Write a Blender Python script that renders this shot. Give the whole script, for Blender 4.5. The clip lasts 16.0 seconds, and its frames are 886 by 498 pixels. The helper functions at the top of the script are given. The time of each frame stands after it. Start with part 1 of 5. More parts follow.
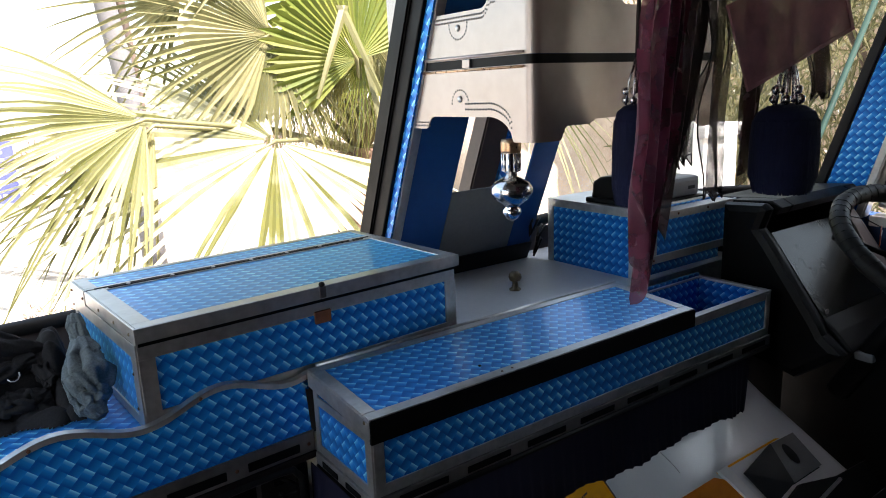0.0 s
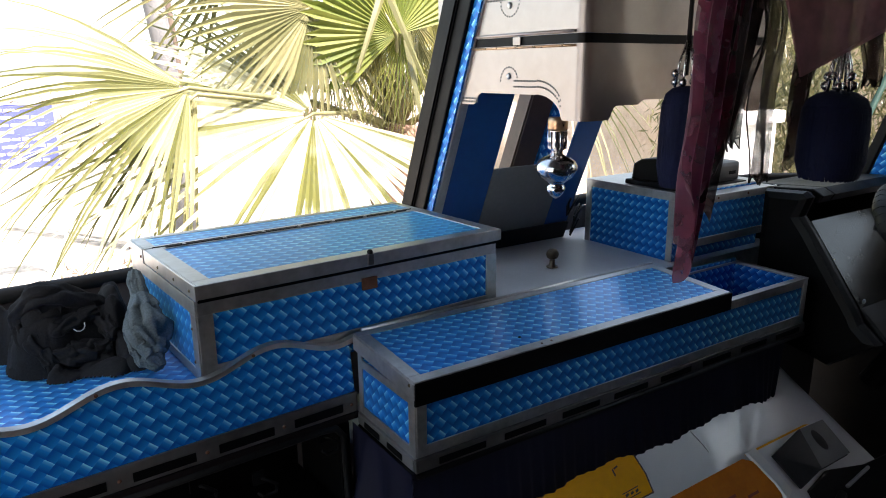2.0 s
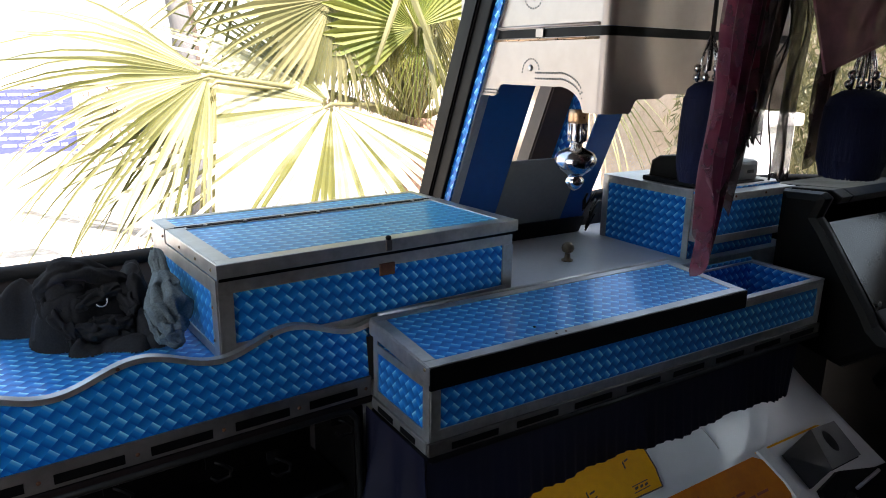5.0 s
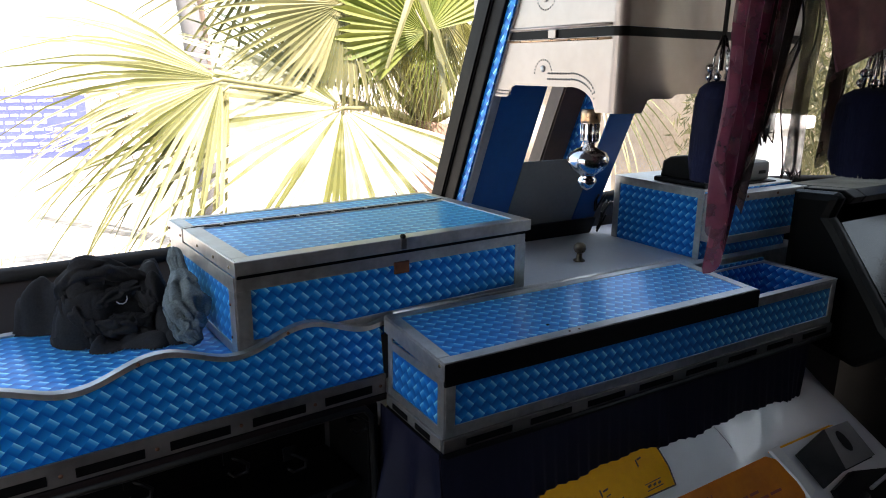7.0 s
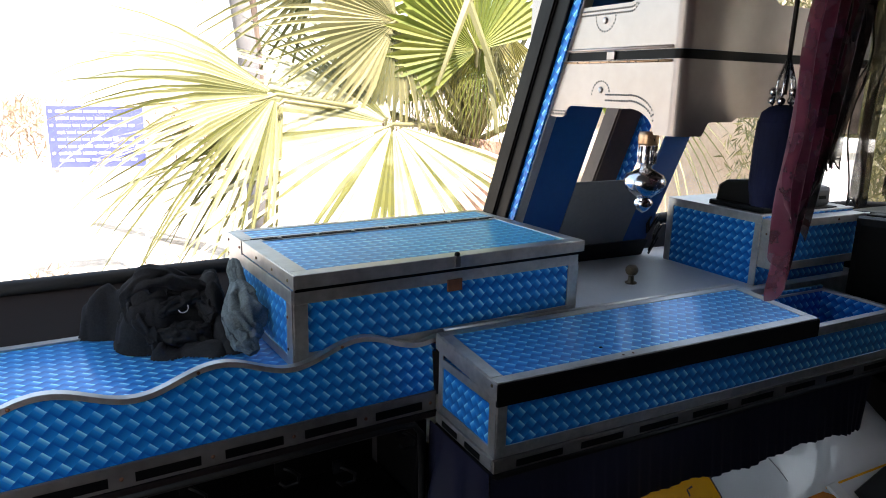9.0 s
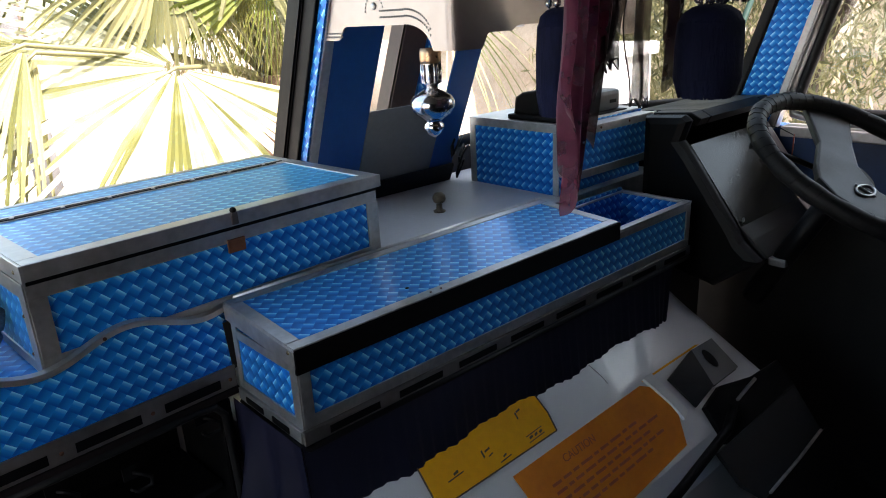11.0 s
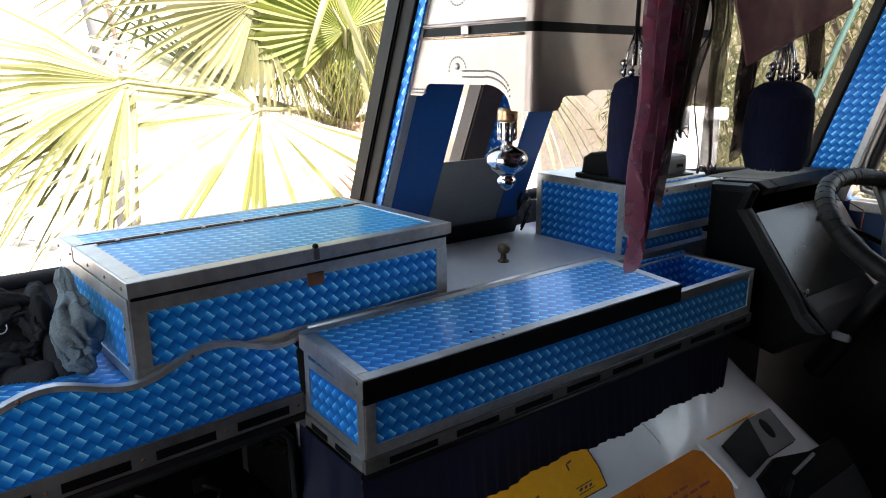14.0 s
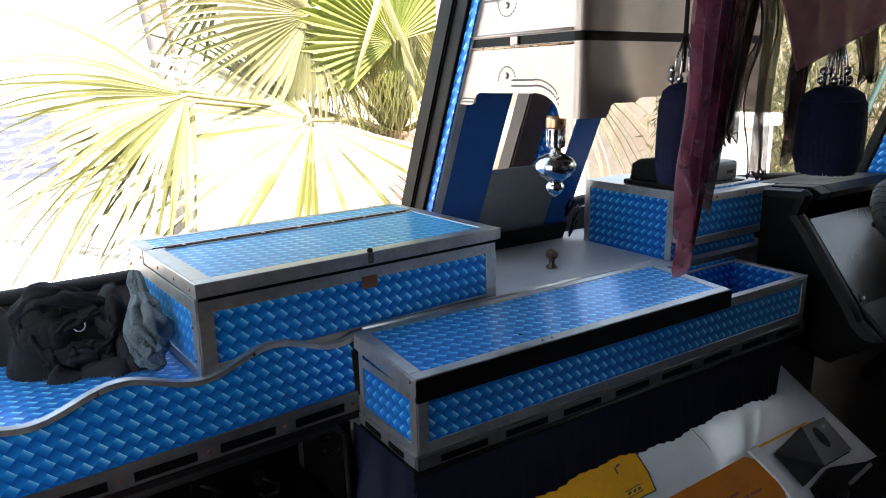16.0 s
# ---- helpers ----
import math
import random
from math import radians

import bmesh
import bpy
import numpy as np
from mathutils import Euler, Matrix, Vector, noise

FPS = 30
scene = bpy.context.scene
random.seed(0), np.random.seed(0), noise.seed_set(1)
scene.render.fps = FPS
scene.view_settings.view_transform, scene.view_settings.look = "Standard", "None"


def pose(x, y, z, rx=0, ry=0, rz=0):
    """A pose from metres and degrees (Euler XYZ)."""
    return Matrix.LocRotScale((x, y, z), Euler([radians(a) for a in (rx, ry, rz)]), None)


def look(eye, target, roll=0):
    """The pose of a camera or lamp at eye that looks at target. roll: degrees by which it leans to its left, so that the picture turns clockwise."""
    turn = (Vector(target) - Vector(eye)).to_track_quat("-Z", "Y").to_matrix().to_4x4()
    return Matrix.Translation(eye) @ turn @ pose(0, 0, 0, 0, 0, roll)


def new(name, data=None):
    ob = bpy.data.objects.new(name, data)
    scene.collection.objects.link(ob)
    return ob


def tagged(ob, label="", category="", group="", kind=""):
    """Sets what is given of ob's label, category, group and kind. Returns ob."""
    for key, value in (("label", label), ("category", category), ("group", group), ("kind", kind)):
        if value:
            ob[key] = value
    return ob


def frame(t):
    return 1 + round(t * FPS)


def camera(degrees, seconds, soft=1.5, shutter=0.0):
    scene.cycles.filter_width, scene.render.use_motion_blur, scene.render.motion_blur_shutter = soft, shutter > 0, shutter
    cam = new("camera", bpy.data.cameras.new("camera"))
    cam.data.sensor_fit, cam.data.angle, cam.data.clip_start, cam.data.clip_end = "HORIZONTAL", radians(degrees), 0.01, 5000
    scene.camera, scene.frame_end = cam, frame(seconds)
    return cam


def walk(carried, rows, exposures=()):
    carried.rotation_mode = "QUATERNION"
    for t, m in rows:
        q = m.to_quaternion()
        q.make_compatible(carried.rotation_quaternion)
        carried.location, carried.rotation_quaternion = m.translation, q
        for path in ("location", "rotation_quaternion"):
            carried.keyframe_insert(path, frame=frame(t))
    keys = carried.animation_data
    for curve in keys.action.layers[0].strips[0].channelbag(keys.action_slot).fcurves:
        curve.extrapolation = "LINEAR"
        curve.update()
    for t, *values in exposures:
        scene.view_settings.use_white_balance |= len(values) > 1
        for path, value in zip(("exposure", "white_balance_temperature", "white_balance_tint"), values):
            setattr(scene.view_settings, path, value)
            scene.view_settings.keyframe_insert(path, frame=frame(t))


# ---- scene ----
cam = camera(64.97, 16.0, 1.0)
PATH = [
    (0.0, (-0.0287, -0.0291, 1.3177), (0.5358, 0.7656, 1.0947), -2.30),
    (0.5, (-0.0362, -0.0332, 1.3208), (0.5203, 0.7658, 1.0930), -1.87),
    (1.0, (-0.0425, -0.0366, 1.3212), (0.5028, 0.7623, 1.0675), -2.34),
    (1.5, (-0.0571, -0.0448, 1.3211), (0.5014, 0.7521, 1.0908), -1.65),
    (2.0, (-0.0740, -0.0358, 1.3140), (0.4573, 0.7736, 1.0633), -0.52),
    (2.5, (-0.0886, -0.0461, 1.3121), (0.4290, 0.7771, 1.0790), 0.73),
    (3.0, (-0.0885, -0.0451, 1.3097), (0.4186, 0.7870, 1.0852), 0.57),
    (3.5, (-0.0924, -0.0483, 1.3055), (0.4001, 0.7922, 1.0795), 0.84),
    (4.0, (-0.0882, -0.0452, 1.3086), (0.4147, 0.7839, 1.0644), -0.00),
    (4.2, (-0.0855, -0.0381, 1.3071), (0.4264, 0.7788, 1.0414), 0.31),
    (6.3, (-0.0991, -0.0424, 1.2992), (0.4168, 0.7806, 1.0614), 1.18),
    (6.5, (-0.0964, -0.0404, 1.2976), (0.4211, 0.7806, 1.0566), 0.66),
    (7.0, (-0.1041, -0.0466, 1.2951), (0.4038, 0.7782, 1.0464), 0.67),
    (7.5, (-0.1186, -0.0295, 1.2998), (0.3442, 0.8256, 1.0661), 1.91),
    (8.0, (-0.1486, -0.0298, 1.3015), (0.2564, 0.8524, 1.0611), 2.42),
    (8.5, (-0.1371, -0.0451, 1.2992), (0.3049, 0.8271, 1.0898), 2.16),
    (9.0, (-0.1245, -0.0390, 1.3000), (0.3347, 0.8196, 1.0720), 1.43),
    (9.5, (-0.1097, -0.0201, 1.2925), (0.3670, 0.8185, 1.0289), 0.24),
    (10.0, (-0.0801, 0.0027, 1.2867), (0.4385, 0.7941, 0.9629), 0.20),
    (10.2, (-0.0588, 0.0212, 1.2830), (0.5245, 0.7611, 0.9479), 0.28),
    (12.3, (0.0128, -0.0230, 1.2901), (0.6615, 0.6741, 0.9847), -4.11),
    (12.5, (0.0059, -0.0261, 1.2947), (0.6562, 0.6699, 0.9902), -4.05),
    (13.0, (-0.0286, -0.0301, 1.3028), (0.5984, 0.6981, 1.0259), -3.13),
    (13.5, (-0.0502, -0.0177, 1.2979), (0.5569, 0.7380, 1.0521), -0.41),
    (14.0, (-0.0544, -0.0172, 1.2963), (0.5322, 0.7527, 1.0452), -0.16),
    (14.5, (-0.0544, -0.0294, 1.2964), (0.5368, 0.7401, 1.0550), -0.53),
    (15.0, (-0.0642, -0.0389, 1.2974), (0.5195, 0.7390, 1.0649), -0.56),
    (15.5, (-0.0690, -0.0458, 1.2910), (0.4991, 0.7479, 1.0736), -1.60),
    (16.0, (-0.0787, -0.0393, 1.2976), (0.4559, 0.7715, 1.0592), -1.02),
]
walk(cam, [(t, look(eye, target, roll)) for t, eye, target, roll in PATH], [(0.0, 2.88, 6550, 24), (10.2, 2.92, 6550, 24), (12.3, 3.45, 6550, 24), (14.5, 3.33, 6550, 24), (16.0, 3.35, 6550, 24)])

# ---- light ----
SUN_HEIGHT, SUN_TURN = 58.0, 160.0
world = bpy.data.worlds.new("sky")
scene.world = world
world.use_nodes = True
wn = world.node_tree.nodes
sky = wn.new("ShaderNodeTexSky")
sky.sky_type, sky.sun_disc = "NISHITA", False
sky.sun_elevation, sky.sun_rotation = radians(SUN_HEIGHT), radians(SUN_TURN)
sky.dust_density, sky.air_density, sky.ozone_density = 2.0, 0.7, 0.3
haze = wn.new("ShaderNodeMix")
haze.data_type, haze.blend_type = "RGBA", "MULTIPLY"
haze.inputs[0].default_value = 1.0
haze.inputs[7].default_value = (1.05, 1.03, 0.77, 1)
world.node_tree.links.new(sky.outputs[0], haze.inputs[6])
world.node_tree.links.new(haze.outputs[2], wn["Background"].inputs[0])
wn["Background"].inputs[1].default_value = 0.15
sun_data = bpy.data.lights.new("sun", "SUN")
sun_data.energy, sun_data.angle, sun_data.color = 4.0, radians(0.6), (1.0, 0.97, 0.92)
sun = new("sun", sun_data)
sa, se = radians(SUN_TURN), radians(SUN_HEIGHT)
sun.matrix_world = look((math.sin(sa) * math.cos(se) * 20, math.cos(sa) * math.cos(se) * 20, math.sin(se) * 20), (0, 0, 0))



# ---- materials ----
def shader(name):
    m = bpy.data.materials.new(name)
    m.use_nodes = True
    return m, m.node_tree, m.node_tree.nodes["Principled BSDF"]


def node(nt, kind, *values, operation=""):
    """A node; values go to its inputs in order, sockets are linked, None is left alone."""
    n = nt.nodes.new(kind)
    if operation:
        n.operation = operation
    for i, v in enumerate(values):
        if v is None:
            continue
        if isinstance(v, bpy.types.NodeSocket):
            nt.links.new(v, n.inputs[i])
        else:
            n.inputs[i].default_value = v
    return n


def sums(nt, op, a, b=None, c=None):
    return node(nt, "ShaderNodeMath", a, b, c, operation=op).outputs[0]


def ramp(nt, fac, *stops):
    r = node(nt, "ShaderNodeValToRGB", fac)
    e = r.color_ramp.elements
    while len(e) < len(stops):
        e.new(0.5)
    for i, (p, c) in enumerate(stops):
        e[i].position = p
        e[i].color = (*c, 1) if len(c) == 3 else c
    return r.outputs[0]


def grain(nt, scale, detail=4.0, vector=None):
    n = node(nt, "ShaderNodeTexNoise")
    n.inputs["Scale"].default_value, n.inputs["Detail"].default_value = scale, detail
    if vector is None:
        vector = node(nt, "ShaderNodeTexCoord").outputs["Object"]
    nt.links.new(vector, n.inputs["Vector"])
    return n.outputs["Fac"]


def mixed(nt, fac, a, b):
    m = nt.nodes.new("ShaderNodeMix")
    m.data_type = "RGBA"
    for i, v in ((0, fac), (6, a), (7, b)):
        if isinstance(v, bpy.types.NodeSocket):
            nt.links.new(v, m.inputs[i])
        else:
            m.inputs[i].default_value = v if i == 0 else (*v, 1)
    return m.outputs[2]


def surface(name, c1, c2, rough=0.6, metal=0.0, coarse=6.0, fine=120.0, bump=0.15, dist=0.002, stretch=None, coat=0.0, sheen=0.0, spec=0.5, vary=0.12):
    """A worn surface: two colours mixed by coarse stains and a fine grain, uneven gloss, fine relief."""
    m, nt, p = shader(name)
    vec = node(nt, "ShaderNodeTexCoord").outputs["Object"]
    fine_vec = vec
    if stretch:
        fine_vec = node(nt, "ShaderNodeMapping", vec, None, None, stretch).outputs[0]
    big, small = grain(nt, coarse, 5, vec), grain(nt, fine, 3, fine_vec)
    both = sums(nt, "ADD", sums(nt, "MULTIPLY", big, 0.65), sums(nt, "MULTIPLY", small, 0.35))
    fac = ramp(nt, both, (0.34, (0, 0, 0)), (0.66, (1, 1, 1)))
    nt.links.new(mixed(nt, fac, c1, c2), p.inputs["Base Color"])
    r = node(nt, "ShaderNodeMapRange", both, 0.3, 0.7, max(0.04, rough - vary), min(1, rough + vary)).outputs[0]
    nt.links.new(r, p.inputs["Roughness"])
    p.inputs["Metallic"].default_value = metal
    p.inputs["Coat Weight"].default_value = coat
    p.inputs["Specular IOR Level"].default_value = spec
    p.inputs["Sheen Weight"].default_value = sheen
    if bump:
        b = node(nt, "ShaderNodeBump", bump, dist)
        nt.links.new(small, b.inputs["Height"])
        nt.links.new(b.outputs[0], p.inputs["Normal"])
    return m


def foil(name, low, mid, high, cell=0.0146):
    """Blue printed foil: a basket weave of wedges, each fading along its length, under a clear film."""
    m, nt, p = shader(name)
    uv = node(nt, "ShaderNodeUVMap").outputs[0]
    warp = node(nt, "ShaderNodeTexNoise", uv)
    warp.inputs["Scale"].default_value = 9
    s = node(nt, "ShaderNodeSeparateXYZ", uv)
    x, y = s.outputs[0], s.outputs[1]
    a = sums(nt, "DIVIDE", sums(nt, "ADD", x, y), cell * 1.4142)
    b = sums(nt, "DIVIDE", sums(nt, "SUBTRACT", x, y), cell * 1.4142)
    par = sums(nt, "ABSOLUTE", sums(nt, "MODULO", sums(nt, "ADD", sums(nt, "FLOOR", a), sums(nt, "FLOOR", b)), 2.0))
    fa, fb = sums(nt, "FRACT", a), sums(nt, "FRACT", b)
    grad = sums(nt, "ADD", sums(nt, "MULTIPLY", fa, par), sums(nt, "MULTIPLY", sums(nt, "MULTIPLY", fb, 0.62), sums(nt, "SUBTRACT", 1.0, par)))
    big = grain(nt, 5.0, 3, uv)
    fac = sums(nt, "MULTIPLY", grad, sums(nt, "ADD", 0.62, sums(nt, "MULTIPLY", big, 0.75)))
    col = ramp(nt, fac, (0.10, low), (0.58, mid), (0.80, tuple(0.7 * a + 0.3 * b for a, b in zip(mid, high))), (0.98, high))
    nt.links.new(col, p.inputs["Base Color"])
    scuff = grain(nt, 22.0, 4, uv)
    nt.links.new(node(nt, "ShaderNodeMapRange", scuff, 0.3, 0.8, 0.30, 0.40).outputs[0], p.inputs["Roughness"])
    p.inputs["Metallic"].default_value = 0.30
    p.inputs["Specular IOR Level"].default_value = 0.18
    p.inputs["Coat Weight"].default_value = 0.22
    p.inputs["Coat Roughness"].default_value = 0.09
    # teal sheen stands in for greenish reflections on the lids
    p.inputs["Sheen Weight"].default_value = 0.36
    p.inputs["Sheen Roughness"].default_value = 0.35
    p.inputs["Sheen Tint"].default_value = (0.25, 0.95, 0.80, 1)
    bp = node(nt, "ShaderNodeBump", 0.10, 0.0005)
    nt.links.new(sums(nt, "MULTIPLY", big, 1.5), bp.inputs["Height"])
    nt.links.new(bp.outputs[0], p.inputs["Normal"])
    return m


def leaf(name, c1, c2, through_light=0.5, scale=3.0):
    m, nt, p = shader(name)
    rnd = node(nt, "ShaderNodeNewGeometry").outputs["Random Per Island"]
    both = sums(nt, "ADD", sums(nt, "MULTIPLY", rnd, 0.6), sums(nt, "MULTIPLY", grain(nt, scale, 3), 0.4))
    col = mixed(nt, ramp(nt, both, (0.25, (0, 0, 0)), (0.75, (1, 1, 1))), c1, c2)
    nt.links.new(col, p.inputs["Base Color"])
    p.inputs["Roughness"].default_value = 0.42
    t = node(nt, "ShaderNodeBsdfTranslucent", col)
    mx = node(nt, "ShaderNodeMixShader", through_light, p.outputs[0], t.outputs[0])
    nt.links.new(mx.outputs[0], nt.nodes["Material Output"].inputs[0])
    return m


def sheer(name, col, cover):
    """Thin woven cloth that lets part of the light straight through."""
    m, nt, p = shader(name)
    vec = node(nt, "ShaderNodeTexCoord").outputs["Object"]
    g = grain(nt, 35.0, 4, vec)
    nt.links.new(mixed(nt, g, tuple(c * 0.6 for c in col), tuple(min(1, c * 1.5) for c in col)), p.inputs["Base Color"])
    p.inputs["Roughness"].default_value = 0.8
    p.inputs["Sheen Weight"].default_value = 0.3
    tr = node(nt, "ShaderNodeBsdfTransparent", (1, 1, 1, 1))
    tl = node(nt, "ShaderNodeBsdfTranslucent", (*col, 1))
    body = node(nt, "ShaderNodeMixShader", 0.4, p.outputs[0], tl.outputs[0])
    f = node(nt, "ShaderNodeMapRange", g, 0.3, 0.7, cover - 0.12, min(1, cover + 0.12)).outputs[0]
    mx = node(nt, "ShaderNodeMixShader", f, tr.outputs[0], body.outputs[0])
    nt.links.new(mx.outputs[0], nt.nodes["Material Output"].inputs[0])
    return m


def glass(name, tint=(0.95, 0.98, 0.97)):
    m, nt, p = shader(name)
    tr = node(nt, "ShaderNodeBsdfTransparent", (*tint, 1))
    gl = node(nt, "ShaderNodeBsdfGlossy")
    gl.inputs["Roughness"].default_value = 0.02
    fr = node(nt, "ShaderNodeFresnel", 1.45)
    mx = node(nt, "ShaderNodeMixShader", fr.outputs[0], tr.outputs[0], gl.outputs[0])
    nt.links.new(mx.outputs[0], nt.nodes["Material Output"].inputs[0])
    return m


FOIL = foil("blue_weave_foil", (0.0, 0.105, 0.45), (0.0, 0.232, 0.69), (0.32, 0.82, 1.0))
ALU = surface("scuffed_aluminium", (0.35, 0.34, 0.33), (0.56, 0.55, 0.54), 0.38, 0.85, 14, 90, 0.04, 0.0006, vary=0.10)
# darker aluminium: shade on front-facing metal is put into this colour
SHADETRIM = surface("shaded_dark_trim", (0.14, 0.125, 0.12), (0.24, 0.22, 0.21), 0.42, 0.8, 9, 60, 0.03, 0.0006)
SHEET = surface("painted_aluminium_sheet", (0.33, 0.285, 0.262), (0.40, 0.35, 0.325), 0.38, 0.80, 7, 40, 0.02, 0.0005, vary=0.05)
CHROME = surface("chrome", (0.66, 0.65, 0.65), (0.76, 0.75, 0.75), 0.20, 1.0, 20, 200, 0.02, 0.0004)
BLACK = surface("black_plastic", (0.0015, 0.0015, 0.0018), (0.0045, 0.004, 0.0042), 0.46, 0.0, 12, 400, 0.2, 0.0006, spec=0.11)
RUBBER = surface("black_rubber", (0.004, 0.004, 0.0045), (0.012, 0.011, 0.0105), 0.55, 0.0, 10, 200, 0.2, 0.001, spec=0.2)
DARKPAINT = surface("dark_brown_paint", (0.004, 0.0025, 0.0025), (0.010, 0.006, 0.006), 0.65, 0.0, 6, 90, 0.15, 0.0015, spec=0.15)
BROWNPAINT = surface("red_brown_paint", (0.035, 0.020, 0.017), (0.075, 0.045, 0.038), 0.5, 0.0, 6, 90, 0.15, 0.0015)
GREYPAINT = surface("grey_paint", (0.46, 0.455, 0.45), (0.56, 0.555, 0.55), 0.45, 0.0, 5, 90, 0.08, 0.001)
GREYBOARD = surface("dull_grey_board", (0.15, 0.15, 0.15), (0.20, 0.20, 0.195), 0.6, 0.0, 5, 90, 0.1, 0.001)
HOODPAINT = surface("silver_hood_paint", (0.70, 0.70, 0.71), (0.75, 0.75, 0.755), 0.32, 0.2, 2, 25, 0.0, 0.0006, coat=0.5, vary=0.03)
CABPAINT = surface("cab_lining", (0.025, 0.024, 0.026), (0.045, 0.042, 0.042), 0.7, 0.0, 4, 60, 0.2, 0.002)
NAVY = surface("navy_cloth", (0.004, 0.0045, 0.013), (0.009, 0.009, 0.024), 0.6, 0.0, 8, 500, 0.4, 0.001, spec=0.2)
NAVYFUR = surface("navy_wool", (0.004, 0.006, 0.020), (0.010, 0.013, 0.040), 0.9, 0.0, 20, 300, 0.6, 0.003, stretch=(1, 1, 0.15), spec=0.15)
JACKET = surface("black_cloth", (0.011, 0.011, 0.012), (0.028, 0.027, 0.028), 0.85, 0.0, 9, 350, 0.35, 0.001, spec=0.1)
RAG = surface("grey_green_cloth", (0.040, 0.052, 0.055), (0.15, 0.18, 0.185), 0.9, 0.0, 22, 350, 0.4, 0.0015)
RUST = surface("rusty_steel", (0.09, 0.035, 0.018), (0.17, 0.075, 0.04), 0.7, 0.3, 60, 400, 0.4, 0.001)
BRASS = surface("tarnished_brass", (0.10, 0.075, 0.05), (0.22, 0.17, 0.11), 0.35, 0.9, 60, 300, 0.2, 0.0008)
COPPER = surface("copper_collar", (0.42, 0.26, 0.15), (0.55, 0.36, 0.22), 0.32, 0.9, 60, 300, 0.1, 0.0006)
YELLOW = surface("yellow_sticker", (0.80, 0.34, 0.0), (0.92, 0.42, 0.0), 0.6, 0.0, 9, 80, 0.05, 0.001, spec=0.15)
ORANGE = surface("orange_sticker", (0.68, 0.17, 0.0), (0.82, 0.25, 0.005), 0.55, 0.0, 9, 80, 0.05, 0.001, spec=0.2)
PRINT = surface("dark_print", (0.05, 0.025, 0.01), (0.09, 0.04, 0.02), 0.5, 0.0, 60, 300, 0.0)
REDPRINT = surface("red_print", (0.34, 0.05, 0.01), (0.42, 0.07, 0.02), 0.5, 0.0, 60, 300, 0.0)
SEATCLOTH = surface("blue_seat_cloth", (0.016, 0.035, 0.12), (0.03, 0.06, 0.18), 0.85, 0.0, 8, 300, 0.4, 0.001)
BLUEPAINT = surface("blue_door_lining", (0.001, 0.026, 0.10), (0.003, 0.040, 0.14), 0.5, 0.0, 6, 90, 0.1, 0.001)
GREYPLASTIC = surface("grey_plastic", (0.09, 0.09, 0.095), (0.14, 0.14, 0.14), 0.4, 0.0, 12, 300, 0.15, 0.0008)
SPOKEGREY = surface("dark_grey_plastic", (0.009, 0.009, 0.010), (0.018, 0.018, 0.018), 0.5, 0.0, 12, 300, 0.15, 0.0008, spec=0.3)
DIAL = surface("dusty_instrument_glass", (0.008, 0.008, 0.006), (0.022, 0.020, 0.014), 0.22, 0.0, 12, 120, 0.0, 0.001, spec=0.13, vary=0.08)
TEAL = surface("teal_paint", (0.008, 0.022, 0.017), (0.014, 0.034, 0.027), 0.7, 0.0, 10, 90, 0.1, 0.001, spec=0.1)
SCARF = sheer("maroon_gauze", (0.105, 0.010, 0.036), 0.86)
LACE = sheer("dark_gauze", (0.050, 0.028, 0.022), 0.60)
BROWNGAUZE = sheer("brown_gauze", (0.042, 0.016, 0.017), 0.80)
FILM = sheer("pink_film", (0.26, 0.10, 0.13), 0.80)
GLASS = glass("window_glass")
SOIL = surface("dry_ground", (0.13, 0.11, 0.085), (0.50, 0.46, 0.41), 0.95, 0.0, 1.5, 14, 0.6, 0.03)
BARK = surface("brown_bark", (0.035, 0.022, 0.015), (0.11, 0.08, 0.06), 0.9, 0.0, 4, 40, 0.8, 0.01, stretch=(1, 1, 0.2))
PALMBARK = surface("palm_bark", (0.06, 0.032, 0.02), (0.20, 0.12, 0.08), 0.9, 0.0, 5, 40, 0.8, 0.012)
CONCRETE = surface("grey_concrete", (0.26, 0.25, 0.24), (0.40, 0.39, 0.37), 0.9, 0.0, 3, 60, 0.4, 0.004)
# pole grey made darker: the tree shade on it is in the colour
POLESHADE = surface("shaded_grey_pole", (0.07, 0.068, 0.07), (0.15, 0.145, 0.14), 0.9, 0.0, 3, 60, 0.4, 0.004)
WHITEWASH = surface("whitewash", (0.70, 0.69, 0.66), (0.82, 0.81, 0.78), 0.85, 0.0, 3, 50, 0.2, 0.003)
# darker, plainer copy of the blue foil; the boards' shade is in it
BOARDSHADE = surface("shaded_blue_foil", (0.0, 0.060, 0.24), (0.004, 0.085, 0.31), 0.42, 0.1, 5, 60, 0.06, 0.001)
SIGNBLUE = surface("blue_sign_paint", (0.042, 0.05, 0.27), (0.06, 0.07, 0.34), 0.5, 0.0, 3, 50, 0.05, 0.001)
SIGNWHITE = surface("white_lettering", (0.74, 0.74, 0.74), (0.82, 0.82, 0.82), 0.5, 0.0, 9, 50, 0.0)
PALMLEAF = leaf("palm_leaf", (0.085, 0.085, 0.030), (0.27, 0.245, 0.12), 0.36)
PALMGREEN = leaf("green_palm_leaf", (0.085, 0.11, 0.014), (0.17, 0.18, 0.035), 0.40)
# lighter leaf copies: sun glare on the fronds is put into the colour
PALMLIT = leaf("sunlit_palm_leaf", (0.085, 0.088, 0.022), (0.42, 0.40, 0.21), 0.34)
PALMSUN = leaf("glare_palm_leaf", (0.10, 0.10, 0.025), (0.60, 0.58, 0.40), 0.34, 7.0)
